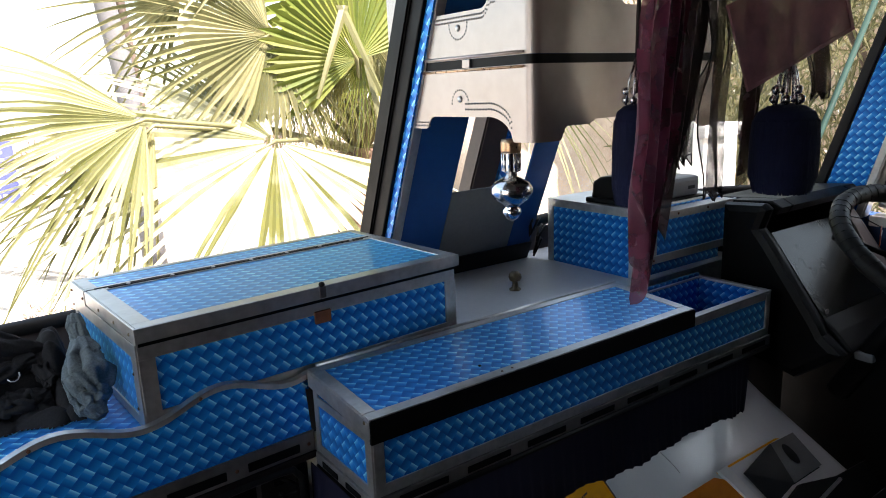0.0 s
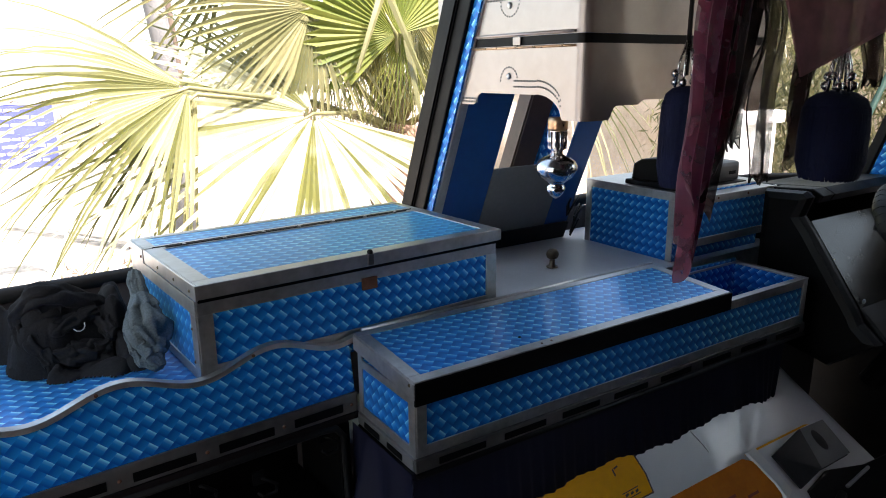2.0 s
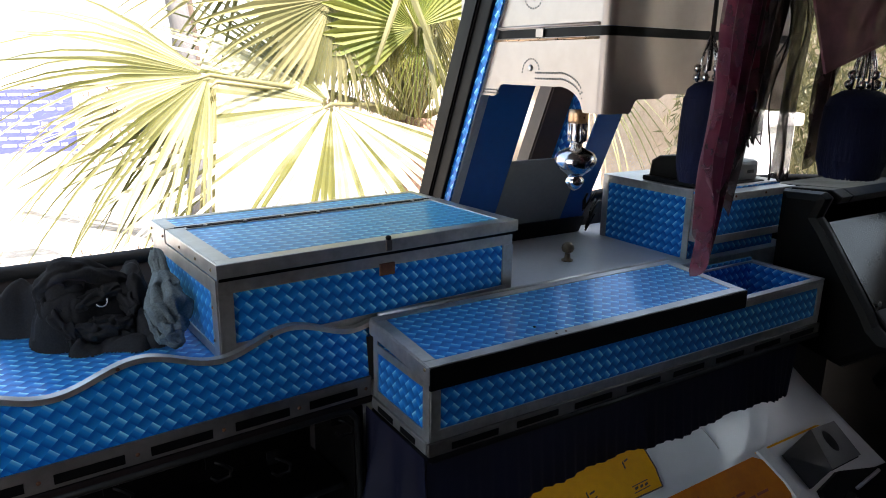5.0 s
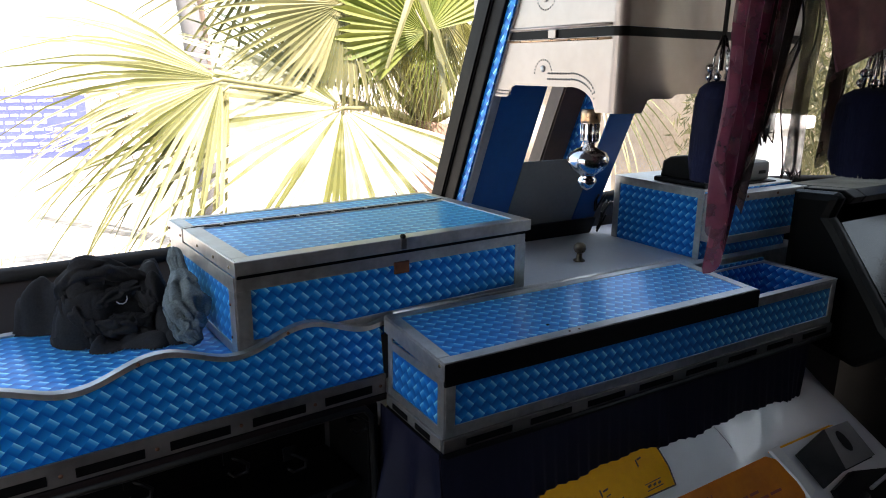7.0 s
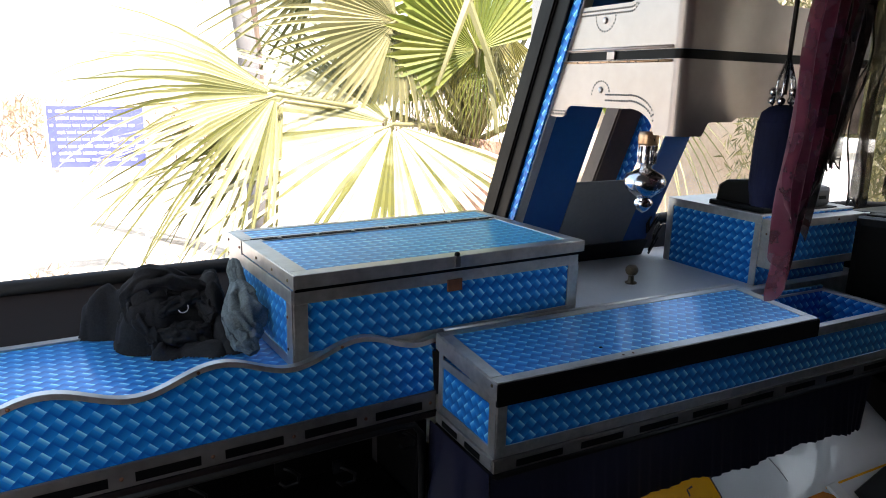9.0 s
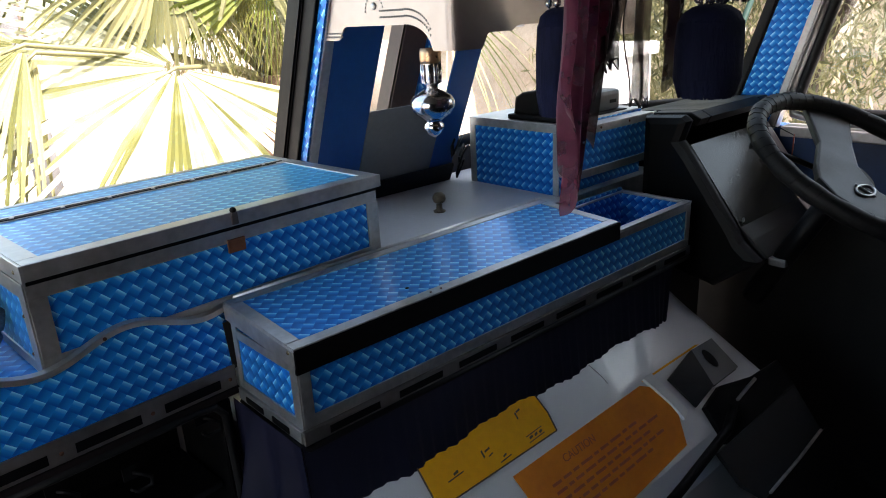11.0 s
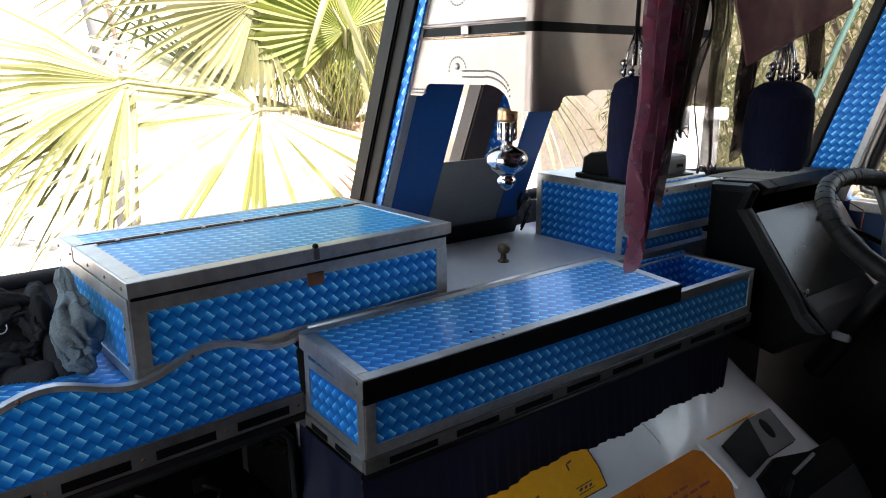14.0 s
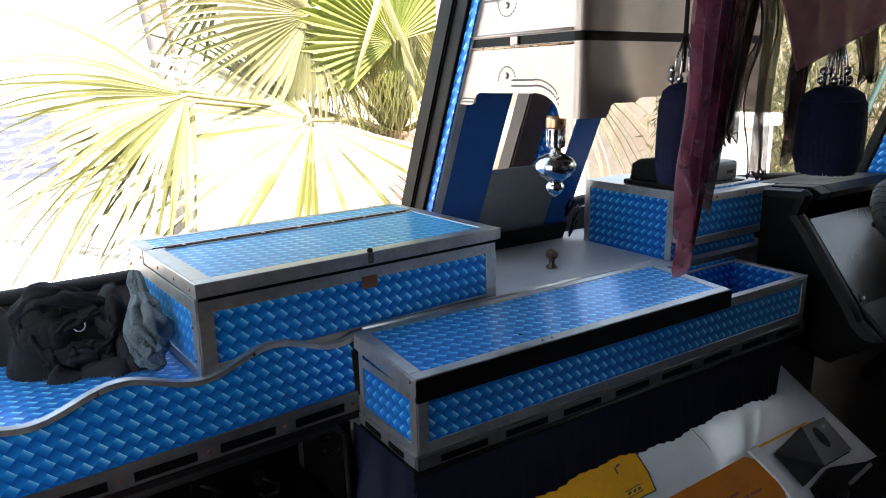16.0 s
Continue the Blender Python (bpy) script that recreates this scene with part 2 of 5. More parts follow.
PALMDRY = leaf("dry_palm_leaf", (0.12, 0.11, 0.028), (0.25, 0.23, 0.08), 0.38)
BUSHLEAF = leaf("tree_leaf", (0.054, 0.058, 0.018), (0.177, 0.160, 0.075), 0.42)
DUST = surface("dusty_earth", (0.26, 0.19, 0.13), (0.42, 0.33, 0.25), 0.95, 0.0, 1.2, 14, 0.6, 0.03)
STRAW = leaf("dry_brush", (0.09, 0.055, 0.03), (0.30, 0.22, 0.14), 0.3)


# ---- mesh helpers ----
def box_uv(bm):
    """Lays the texture on every face in metres, along the face's two main axes."""
    uv = bm.loops.layers.uv.verify()
    for f in bm.faces:
        n = [abs(c) for c in f.normal]
        k = n.index(max(n))
        i, j = ((1, 2), (0, 2), (0, 1))[k]
        for lp in f.loops:
            co = lp.vert.co
            lp[uv].uv = (co[i], co[j])


def part(name, bm, material, parent=None, label="", smooth=False):
    bm.normal_update()
    box_uv(bm)
    me = bpy.data.meshes.new(name)
    bm.to_mesh(me)
    bm.free()
    if smooth:
        for p in me.polygons:
            p.use_smooth = True
    me.materials.append(material)
    ob = new(name, me)
    ob.parent = parent
    if label:
        tagged(ob, label)
    return ob


def thing(name, label, category, at=(0, 0, 0), turn=0.0, group="", kind=""):
    e = new(name)
    e.empty_display_size = 0.05
    e.matrix_world = pose(*at, 0, 0, turn)
    return tagged(e, label, category, group, kind)


def brick(x0, x1, y0, y1, z0, z1, bevel=0.0, bm=None):
    bm = bm or bmesh.new()
    vs = bmesh.ops.create_cube(bm, size=1.0, matrix=Matrix.Translation(((x0 + x1) / 2, (y0 + y1) / 2, (z0 + z1) / 2)) @ Matrix.Diagonal((x1 - x0, y1 - y0, z1 - z0, 1)))["verts"]
    if bevel:
        es = list({e for v in vs for e in v.link_edges})
        bmesh.ops.bevel(bm, geom=es, offset=bevel, segments=2, affect="EDGES", profile=0.6)
    return bm


def prism(poly, axis, a, b, bevel=0.0, bm=None):
    """A flat outline (two coordinates in the axes other than axis) made solid from a to b along axis."""
    bm = bm or bmesh.new()

    def place(p, w):
        return {"x": (w, p[0], p[1]), "y": (p[0], w, p[1]), "z": (p[0], p[1], w)}[axis]

    lo, hi = [bm.verts.new(place(p, a)) for p in poly], [bm.verts.new(place(p, b)) for p in poly]
    n = len(poly)
    caps = [bm.faces.new(lo), bm.faces.new(hi)]
    sides = [bm.faces.new((lo[i], lo[(i + 1) % n], hi[(i + 1) % n], hi[i])) for i in range(n)]
    bmesh.ops.recalc_face_normals(bm, faces=caps + sides)
    if bevel:
        es = list({e for f in caps for e in f.edges})
        bmesh.ops.bevel(bm, geom=es, offset=bevel, segments=2, affect="EDGES", profile=0.6)
    return bm


def lathe(profile, segs=28, centre=(0, 0, 0), bm=None):
    """Turns a profile of (radius, height) round the upright axis."""
    bm = bm or bmesh.new()
    rings = []
    for r, h in profile:
        rings.append([bm.verts.new((centre[0] + r * math.cos(2 * math.pi * k / segs), centre[1] + r * math.sin(2 * math.pi * k / segs), centre[2] + h)) for k in range(segs)])
    for a, b in zip(rings, rings[1:]):
        for k in range(segs):
            bm.faces.new((a[k], a[(k + 1) % segs], b[(k + 1) % segs], b[k]))
    bm.faces.new(rings[0])
    bm.faces.new(rings[-1])
    bmesh.ops.recalc_face_normals(bm, faces=bm.faces[:])
    return bm


def tube(points, radius, segs=8, closed=False, bm=None):
    """A round bar along points; radius is one number or one for each point."""
    bm = bm or bmesh.new()
    pts = [Vector(p) for p in points]
    n = len(pts)
    rs = radius if isinstance(radius, (list, tuple)) else [radius] * n
    rings, side = [], None
    for i, p in enumerate(pts):
        a, b = pts[(i - 1) % n] if (i or closed) else p, pts[(i + 1) % n] if (i < n - 1 or closed) else p
        d = (b - a).normalized()
        if side is None:
            side = d.orthogonal().normalized()
        side = (side - d * side.dot(d)).normalized()
        up = d.cross(side)
        rings.append([bm.verts.new(p + (side * math.cos(2 * math.pi * k / segs) + up * math.sin(2 * math.pi * k / segs)) * rs[i]) for k in range(segs)])
    pairs = list(zip(rings, rings[1:])) + ([(rings[-1], rings[0])] if closed else [])
    for a, b in pairs:
        for k in range(segs):
            bm.faces.new((a[k], a[(k + 1) % segs], b[(k + 1) % segs], b[k]))
    if not closed:
        bm.faces.new(rings[0])
        bm.faces.new(rings[-1])
    bmesh.ops.recalc_face_normals(bm, faces=bm.faces[:])
    return bm


def sheet(nu, nv, at, thick=0.0, bm=None):
    """A surface at(u, v), u and v from 0 to 1, with a second skin behind it when thick."""
    bm = bm or bmesh.new()
    g = [[bm.verts.new(at(i / nu, j / nv)) for j in range(nv + 1)] for i in range(nu + 1)]
    fs = [bm.faces.new((g[i][j], g[i + 1][j], g[i + 1][j + 1], g[i][j + 1])) for i in range(nu) for j in range(nv)]
    if thick:
        bm.normal_update()
        bmesh.ops.solidify(bm, geom=fs, thickness=thick)
    return bm


def moved(bm, m):
    bmesh.ops.transform(bm, matrix=m, verts=bm.verts[:])
    return bm


def rivet(name, x, y, z, facing, parent, r=0.003, material=None):
    """A small domed head on a face; facing: -y, -x or z."""
    bm = lathe([(r, 0), (r * 0.95, r * 0.3), (r * 0.5, r * 0.6), (0.0002, r * 0.66)], 10)
    turn = {"-y": pose(0, 0, 0, 90), "-x": pose(0, 0, 0, 0, -90), "z": pose(0, 0, 0)}[facing]
    return part(name, moved(bm, Matrix.Translation((x, y, z)) @ turn), material or ALU, parent, smooth=True)


def framed(prefix, x0, x1, z0, z1, y, parent, edge=0.018, thick=0.0025, left=True, right=True, top=True, bottom=True):
    """A foil panel in the upright plane y with aluminium strips round it, facing -y."""
    part(prefix, brick(x0, x1, y, y + 0.006, z0, z1), FOIL, parent)
    y0, y1 = y - thick, y
    if bottom:
        part("trim_strip", brick(x0, x1, y0, y1, z0, z0 + edge, 0.0008), ALU, parent)
    if top:
        part("trim_strip", brick(x0, x1, y0, y1, z1 - edge, z1, 0.0008), ALU, parent)
    za, zb = z0 + (edge if bottom else 0), z1 - (edge if top else 0)
    if left:
        part("trim_strip", brick(x0, x0 + edge, y0 - 0.0006, y1, za, zb, 0.0008), ALU, parent)
    if right:
        part("trim_strip", brick(x1 - edge, x1, y0 - 0.0006, y1, za, zb, 0.0008), ALU, parent)


# ---- structure: cab ----
ROOF, FLOOR, LEFT, RIGHT, BACK = 1.86, -0.02, -0.62, 1.92, -1.5
RAKE = 0.424
# the dashboard and windscreen on the passenger's side stand a little askew
SKEW = 3.8
LEFT_FRAME = pose(0.14, 0.9, 0, 0, 0, SKEW)


def screen_line(k):
    """Foot of the windscreen in plan, from the passenger's corner (0) round to the driver's corner (1)."""
    pts = [(-0.62, 1.268), (0.70, 1.356), (1.00, 1.362), (1.30, 1.325), (1.55, 1.235), (1.74, 1.105), (1.87, 0.93)]
    return pts if k is None else pts[k]


def foot_z(x):
    return 0.945 + max(0.0, (x - 1.1)) * 0.09


floor = tagged(part("floor", brick(LEFT, RIGHT, BACK, 1.45, FLOOR - 0.04, FLOOR), RUBBER), "worn black rubber cab floor", "floor", kind="structure")
ceiling = tagged(part("ceiling", brick(LEFT - 0.05, RIGHT + 0.05, BACK, 1.02, ROOF, ROOF + 0.04), CABPAINT), "dark roof lining overhead", "ceiling", kind="structure")
# unseen dark wall, set close behind to cut light on the front faces
back = tagged(part("wall_back", brick(LEFT, RIGHT, BACK - 0.05, BACK, FLOOR, ROOF), CABPAINT), "unseen dark rear wall added to cut light from behind", "wall", kind="structure")
# passenger's side: unseen open door window, sized for the light it lets in
bmw = brick(LEFT - 0.05, LEFT, 0.98, 1.28, FLOOR, ROOF)
brick(LEFT - 0.05, LEFT, 0.86, 0.98, FLOOR, 0.90, 0, bmw)
brick(LEFT - 0.05, LEFT, 0.86, 0.98, 1.70, ROOF, 0, bmw)
brick(LEFT - 0.05, LEFT, 0.10, 0.86, 1.70, ROOF, 0, bmw)
brick(LEFT - 0.05, LEFT, 0.10, 0.86, FLOOR, 0.58, 0, bmw)
brick(LEFT - 0.05, LEFT, BACK, 0.10, FLOOR, ROOF, 0, bmw)
wall_left = tagged(part("wall_left", bmw, CABPAINT), "dark cab side wall with an open window", "wall", kind="structure")
# driver's side: lining below the window, roof rail above
bmr = brick(RIGHT, RIGHT + 0.05, BACK, 1.2, FLOOR, 0.955)
brick(RIGHT, RIGHT + 0.05, BACK, 0.75, 1.66, ROOF, 0, bmr)
brick(RIGHT, RIGHT + 0.05, BACK, -0.35, 0.955, 1.66, 0, bmr)
wall_right = tagged(part("wall_right", bmr, BLUEPAINT), "blue lined side wall below the driver's window", "wall", kind="structure")
# black panel added over the lower lining to stand for its shade
lower_shade = tagged(part("shade_panel", brick(RIGHT - 0.010, RIGHT - 0.001, BACK, 1.0, FLOOR, 0.74, 0.003), RUBBER), "black panel put in for the shade below the blue lining", "kick panel", kind="structure")
# nose of the cab below the windscreen
line = screen_line(None)
bmn = bmesh.new()
lo = [bmn.verts.new((x, y + 0.02, FLOOR)) for x, y in line]
hi = [bmn.verts.new((x, y + 0.02, foot_z(x) - 0.02)) for x, y in line]
for i in range(len(line) - 1):
    bmn.faces.new((lo[i], lo[i + 1], hi[i + 1], hi[i]))
bmesh.ops.solidify(bmn, geom=bmn.faces[:], thickness=-0.03)
wall_front = tagged(part("wall_front", bmn, CABPAINT), "dark inner front wall under the windscreen", "wall", kind="structure")


# ---- windscreen ----
def screen_point(i, f, h, inward=0.0):
    """A point on the windscreen: along plan line part i at fraction f, h above the foot."""
    (xa, ya), (xb, yb) = line[i], line[i + 1]
    x, y = xa + (xb - xa) * f, ya + (yb - ya) * f
    d = Vector((xb - xa, yb - ya)).normalized()
    bend = max(0.0, (x - 1.3)) * 0.28
    return Vector((x - bend * h * 0.35, y - RAKE * h - inward, foot_z(x) + h))


window_1 = thing("window_1", "raked split windscreen with black rubber seal and centre post", "windscreen", kind="structure")
foot = [screen_point(i, f, 0.0) for i in range(6) for f in ((0, 0.5) if i < 5 else (0, 0.5, 1))]
part("seal", tube([p + Vector((0, -0.004, 0.004)) for p in foot], 0.016, 8), RUBBER, window_1, smooth=True)
part("header", tube([screen_point(i, f, 0.80) for i in range(6) for f in ((0, 0.5) if i < 5 else (0, 0.5, 1))], 0.05, 8), CABPAINT, window_1, smooth=True)
# dark post at the end of the passenger's pane
def raked_bar(xa, xb, off, depth, z0, z1, y_foot=1.352, zf=0.945):
    def at(x, d, z):
        return (x, y_foot + off - RAKE * (z - zf) + d, z)
    bm = bmesh.new()
    v = [bm.verts.new(at(x, d, z)) for z in (z0, z1) for x, d in ((xa, 0), (xb, 0), (xb, depth), (xa, depth))]
    for f in ((0, 1, 2, 3), (4, 5, 6, 7), (0, 1, 5, 4), (1, 2, 6, 5), (2, 3, 7, 6), (3, 0, 4, 7)):
        bm.faces.new([v[k] for k in f])
    bmesh.ops.recalc_face_normals(bm, faces=bm.faces[:])
    bmesh.ops.bevel(bm, geom=bm.edges[:], offset=0.004, segments=2, affect="EDGES")
    return bm


part("centre_post", raked_bar(0.715, 0.775, -0.03, 0.05, 0.93, 1.72), BLACK, window_1, "black rubber sealed centre post")
part("divider", raked_bar(0.972, 1.045, -0.035, 0.05, 0.93, 1.72), BROWNPAINT, window_1, "brown painted divider")
part("divider_lining", raked_bar(1.046, 1.09, -0.035, 0.03, 0.93, 1.72), FOIL, window_1)
for a, b in ((0, 1), (1, 6)):
    bmg = bmesh.new()
    cols = [(i, f) for i in range(a, b) for f in (0, 0.5)] + [(b - 1, 1)]
    g = [[bmg.verts.new(screen_point(i, f, h)) for h in (0.0, 0.8)] for i, f in cols]
    for p, q in zip(g, g[1:]):
        bmg.faces.new((p[0], q[0], q[1], p[1]))
    pane = part("pane", bmg, GLASS, window_1)
    pane.visible_shadow = False

# driver's corner pillar, lined with foil, and the side window's frame
def pillar_bar(ya, yb, x, depth, z0, z1, lean):
    bm = bmesh.new()
    v = [bm.verts.new((x + d, y - lean * (z - 1.02), z)) for z in (z0, z1) for y, d in ((ya, 0), (yb, 0), (yb, depth), (ya, depth))]
    for f in ((0, 1, 2, 3), (4, 5, 6, 7), (0, 1, 5, 4), (1, 2, 6, 5), (2, 3, 7, 6), (3, 0, 4, 7)):
        bm.faces.new([v[k] for k in f])
    bmesh.ops.recalc_face_normals(bm, faces=bm.faces[:])
    bmesh.ops.bevel(bm, geom=bm.edges[:], offset=0.004, segments=2, affect="EDGES")
    return bm


pillar = thing("corner_pillar", "blue foil lined corner pillar beside the driver's window", "pillar", kind="structure")
part("lining", pillar_bar(0.785, 0.885, 1.885, 0.05, 0.9, 1.8, 0.32), FOIL, pillar)
part("seal", pillar_bar(0.886, 0.915, 1.882, 0.03, 0.9, 1.8, 0.32), RUBBER, pillar)
part("trim_strip", pillar_bar(0.762, 0.784, 1.88, 0.04, 0.95, 1.8, 0.27), ALU, pillar)
window_2 = thing("window_2", "driver's side window with a black seal and aluminium sill", "window", kind="structure")
part("seal", tube([(1.9, -0.35, 1.0), (1.9, 0.66, 1.0), (1.9, 0.71, 1.005), (1.9, 0.732, 1.03), (1.9, 0.722, 1.08), (1.9, 0.57, 1.64), (1.9, 0.5, 1.66), (1.9, -0.35, 1.66)], 0.013, 8, True), RUBBER, window_2, smooth=True)
part("frame", tube([(1.905, -0.35, 0.975), (1.905, 0.68, 0.975), (1.905, 0.745, 0.99), (1.905, 0.752, 1.03), (1.905, 0.742, 1.08), (1.905, 0.585, 1.68)], 0.012, 6), ALU, window_2, smooth=True)
part("window_sill", brick(1.87, 1.935, -0.35, 0.76, 0.935, 0.962, 0.004), ALU, window_2)
pane = part("pane", brick(1.925, 1.929, -0.35, 0.78, 0.96, 1.66), GLASS, window_2)
pane.visible_shadow = False

# ---- passenger's side dashboard ledge ----
LEDGE_Z = 0.885
ledge = thing("dashboard_ledge", "blue foil covered dashboard ledge with a wavy aluminium edged front", "dashboard", (0.14, 0.9, 0), SKEW)
part("top", brick(-0.74, 0.24, 0.004, 0.296, LEDGE_Z - 0.012, LEDGE_Z), FOIL, ledge)


def wave(u):
    return 0.907 + 0.0135 * math.cos(2 * math.pi * (u + 0.113) / 0.213)


def fascia_outline(drop=0.0):
    us = [-0.74 + 0.98 * k / 96 for k in range(97)]
    return [(u, wave(u) - drop) for u in us]


top_line = fascia_outline()
part("fascia", prism([(-0.74, 0.806), (0.236, 0.806)] + top_line[::-1][1:], "y", 0.0, 0.004), FOIL, ledge)
bmv = bmesh.new()
ring = [[bmv.verts.new((u, d, z + e)) for d, e in ((-0.004, -0.005), (-0.004, 0.003), (0.009, 0.003), (0.009, -0.005))] for u, z in top_line]
for p, q in zip(ring, ring[1:]):
    for k in range(4):
        bmv.faces.new((p[k], q[k], q[(k + 1) % 4], p[(k + 1) % 4]))
bmesh.ops.recalc_face_normals(bmv, faces=bmv.faces[:])
part("wavy_edging", bmv, ALU, ledge, "bent aluminium edging strip")
part("lower_trim", brick(-0.74, 0.238, -0.004, 0.0, 0.772, 0.806, 0.001), SHADETRIM, ledge)
for k in range(8):
    u = -0.70 + k * 0.118
    part("slot", brick(u, u + 0.085, -0.0055, -0.0042, 0.778, 0.792, 0.0006), BLACK, ledge)
    rivet("screw", u + 0.101, -0.0042, 0.786, "-y", ledge, 0.003, RUST)
part("lower_lip", brick(-0.74, 0.24, -0.006, 0.004, 0.760, 0.771, 0.002), DARKPAINT, ledge)
part("rear_edging", brick(-0.74, 0.02, 0.284, 0.300, LEDGE_Z, LEDGE_Z + 0.004, 0.001), ALU, ledge)
for u in (-0.6, -0.36, -0.14, 0.07):
    rivet("screw", u, -0.004, wave(u) - 0.002, "-y", ledge, 0.0026, RUST)
# dark sill between ledge and windscreen
sill = tagged(part("sill", sheet(1, 1, lambda u, v: (LEFT_FRAME @ Vector((-0.74 + 1.32 * u, 0.297 + 0.105 * v, LEDGE_Z - 0.004 + 0.062 * v))), 0.012), DARKPAINT), "dark brown windscreen sill behind the ledge", "sill", kind="structure")
# storage bay below the ledge, its deep shade put into black panels and catches
bay = thing("storage_bay", "open storage bay under the dashboard ledge, its shade coloured black", "storage bay", (0.14, 0.9, 0), SKEW)
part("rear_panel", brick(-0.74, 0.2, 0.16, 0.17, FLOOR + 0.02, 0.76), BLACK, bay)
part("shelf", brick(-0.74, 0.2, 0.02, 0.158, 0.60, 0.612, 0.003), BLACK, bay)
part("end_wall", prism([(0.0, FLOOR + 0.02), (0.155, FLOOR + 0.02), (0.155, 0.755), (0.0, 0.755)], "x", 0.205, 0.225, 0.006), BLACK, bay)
part("end_beading", tube([(0.214, -0.004, FLOOR + 0.02), (0.214, -0.004, 0.60), (0.21, -0.004, 0.735), (0.196, -0.004, 0.754), (0.17, -0.004, 0.757), (-0.74, -0.004, 0.757)], 0.006, 8), RUBBER, bay, "rounded black rubber beading", True)
for u, d in ((-0.155, 0.724), (-0.018, 0.715), (0.075, 0.690), (0.186, 0.722)):
    catch = part("catch", tube([(u - 0.008, 0.012, d + 0.018), (u + 0.004, 0.0, d + 0.014), (u + 0.016, -0.003, d + 0.004), (u + 0.014, -0.002, d - 0.008), (u - 0.004, 0.002, d - 0.012), (u - 0.012, 0.004, d - 0.004)], 0.0030, 8), BLACK, bay, "bent steel catch", True)
    part("catch_plate", brick(u - 0.018, u + 0.002, 0.006, 0.010, d + 0.008, d + 0.030, 0.001), BLACK, catch)

# ---- chest on the ledge ----
chest = thing("storage_chest", "blue foil storage chest with aluminium trim, closed hinged lid", "chest", (0.14, 0.9, LEDGE_Z), SKEW)
CW, CD, CH = 0.548, 0.345, 0.148
framed("front_panel", 0.0, CW, 0.001, 0.122, 0.012, chest, 0.022)
part("side_panel", brick(0.0, 0.006, 0.0185, CD, 0.001, 0.122), FOIL, chest)
part("side_panel", brick(CW - 0.006, CW, 0.0185, CD, 0.001, 0.122), FOIL, chest)
part("rear_panel", brick(0.0065, CW - 0.0065, CD - 0.006, CD, 0.001, 0.122), FOIL, chest)
for y0, y1, z0, z1 in ((0.010, 0.034, 0.001, 0.1), (CD - 0.02, CD, 0.001, 0.1), (0.034, CD - 0.02, 0.001, 0.016), (0.010, CD, 0.1, 0.122)):
    part("trim_strip", brick(-0.0025, -0.0001, y0, y1, z0, z1, 0.0008), ALU, chest)
part("trim_strip", brick(CW + 0.0001, CW + 0.0025, 0.010, 0.03, 0.001, 0.1, 0.0008), ALU, chest)
lid = part("lid", brick(0.0, CW, 0.0, 0.25, 0.126, CH - 0.003, 0.001), ALU, chest, "aluminium edged lid with blue foil")
part("lid_panel", brick(0.026, CW - 0.026, 0.022, 0.236, CH - 0.0028, CH - 0.0012), FOIL, lid)
for x0, x1, y0, y1 in ((0.0, CW, -0.001, 0.0215), (0.0, 0.0255, 0.022, 0.25), (CW - 0.0255, CW, 0.022, 0.25), (0.026, CW - 0.026, 0.2365, 0.25)):
    part("lid_edging", brick(x0, x1, y0, y1, CH - 0.0028, CH, 0.0008), ALU, lid)
part("front_lip", brick(-0.001, CW + 0.001, -0.004, -0.0012, 0.128, CH, 0.001), ALU, lid)
part("side_lip", brick(-0.004, -0.0005, -0.004, 0.25, 0.126, CH, 0.001), ALU, lid)
rear = part("fixed_top", brick(0.0, CW, 0.257, CD, 0.124, CH - 0.003, 0.001), ALU, chest)
part("top_panel", brick(0.02, CW - 0.016, 0.268, CD - 0.016, CH - 0.0028, CH - 0.0012), FOIL, rear)
for x0, x1, y0, y1 in ((0.0, CW, 0.257, 0.2675), (0.0, CW, CD - 0.0155, CD + 0.001), (0.0, 0.0195, 0.268, CD - 0.016), (CW - 0.0155, CW, 0.268, CD - 0.016)):
    part("edging", brick(x0, x1, y0, y1, CH - 0.0028, CH - 0.0004, 0.0008), ALU, rear)
part("side_lip", brick(-0.004, -0.0005, 0.257, CD, 0.122, CH - 0.001, 0.001), ALU, rear)
part("hinge", tube([(0.012, 0.2535, CH - 0.002), (CW - 0.02, 0.2535, CH - 0.002)], 0.0032, 8), BLACK, chest, "long black piano hinge", True)
part("hinge_leaf", brick(0.03, CW - 0.04, 0.2405, 0.2485, CH + 0.0002, CH + 0.0015, 0.0004), DARKPAINT, chest)
for k in range(7):
    rivet("rivet", 0.06 + k * 0.07, 0.241, CH + 0.0016, "z", chest, 0.0035)
for x, y in ((0.01, 0.02), (0.01, 0.09), (0.01, 0.17)):
    rivet("rivet", -0.004, y, 0.136, "-x", chest, 0.0028, BRASS)
for y, z in ((0.022, 0.03), (0.022, 0.08), (CD - 0.01, 0.03), (CD - 0.01, 0.11), (0.265, 0.134), (0.335, 0.134)):
    rivet("rivet", -0.0045, y, z, "-x", chest, 0.0025, RUST)
# the shadow line under the lid, put in as a black strip
part("gap_shadow", brick(0.002, CW - 0.002, 0.0062, 0.0092, 0.1195, 0.1262), BLACK, chest)
# dark shadow below the pin is put into this plate's colour
hasp = part("hasp", brick(0.267, 0.277, -0.0075, -0.0045, 0.130, 0.148, 0.001), SHADETRIM, chest, "small dark hasp, its shadow put into the colour")
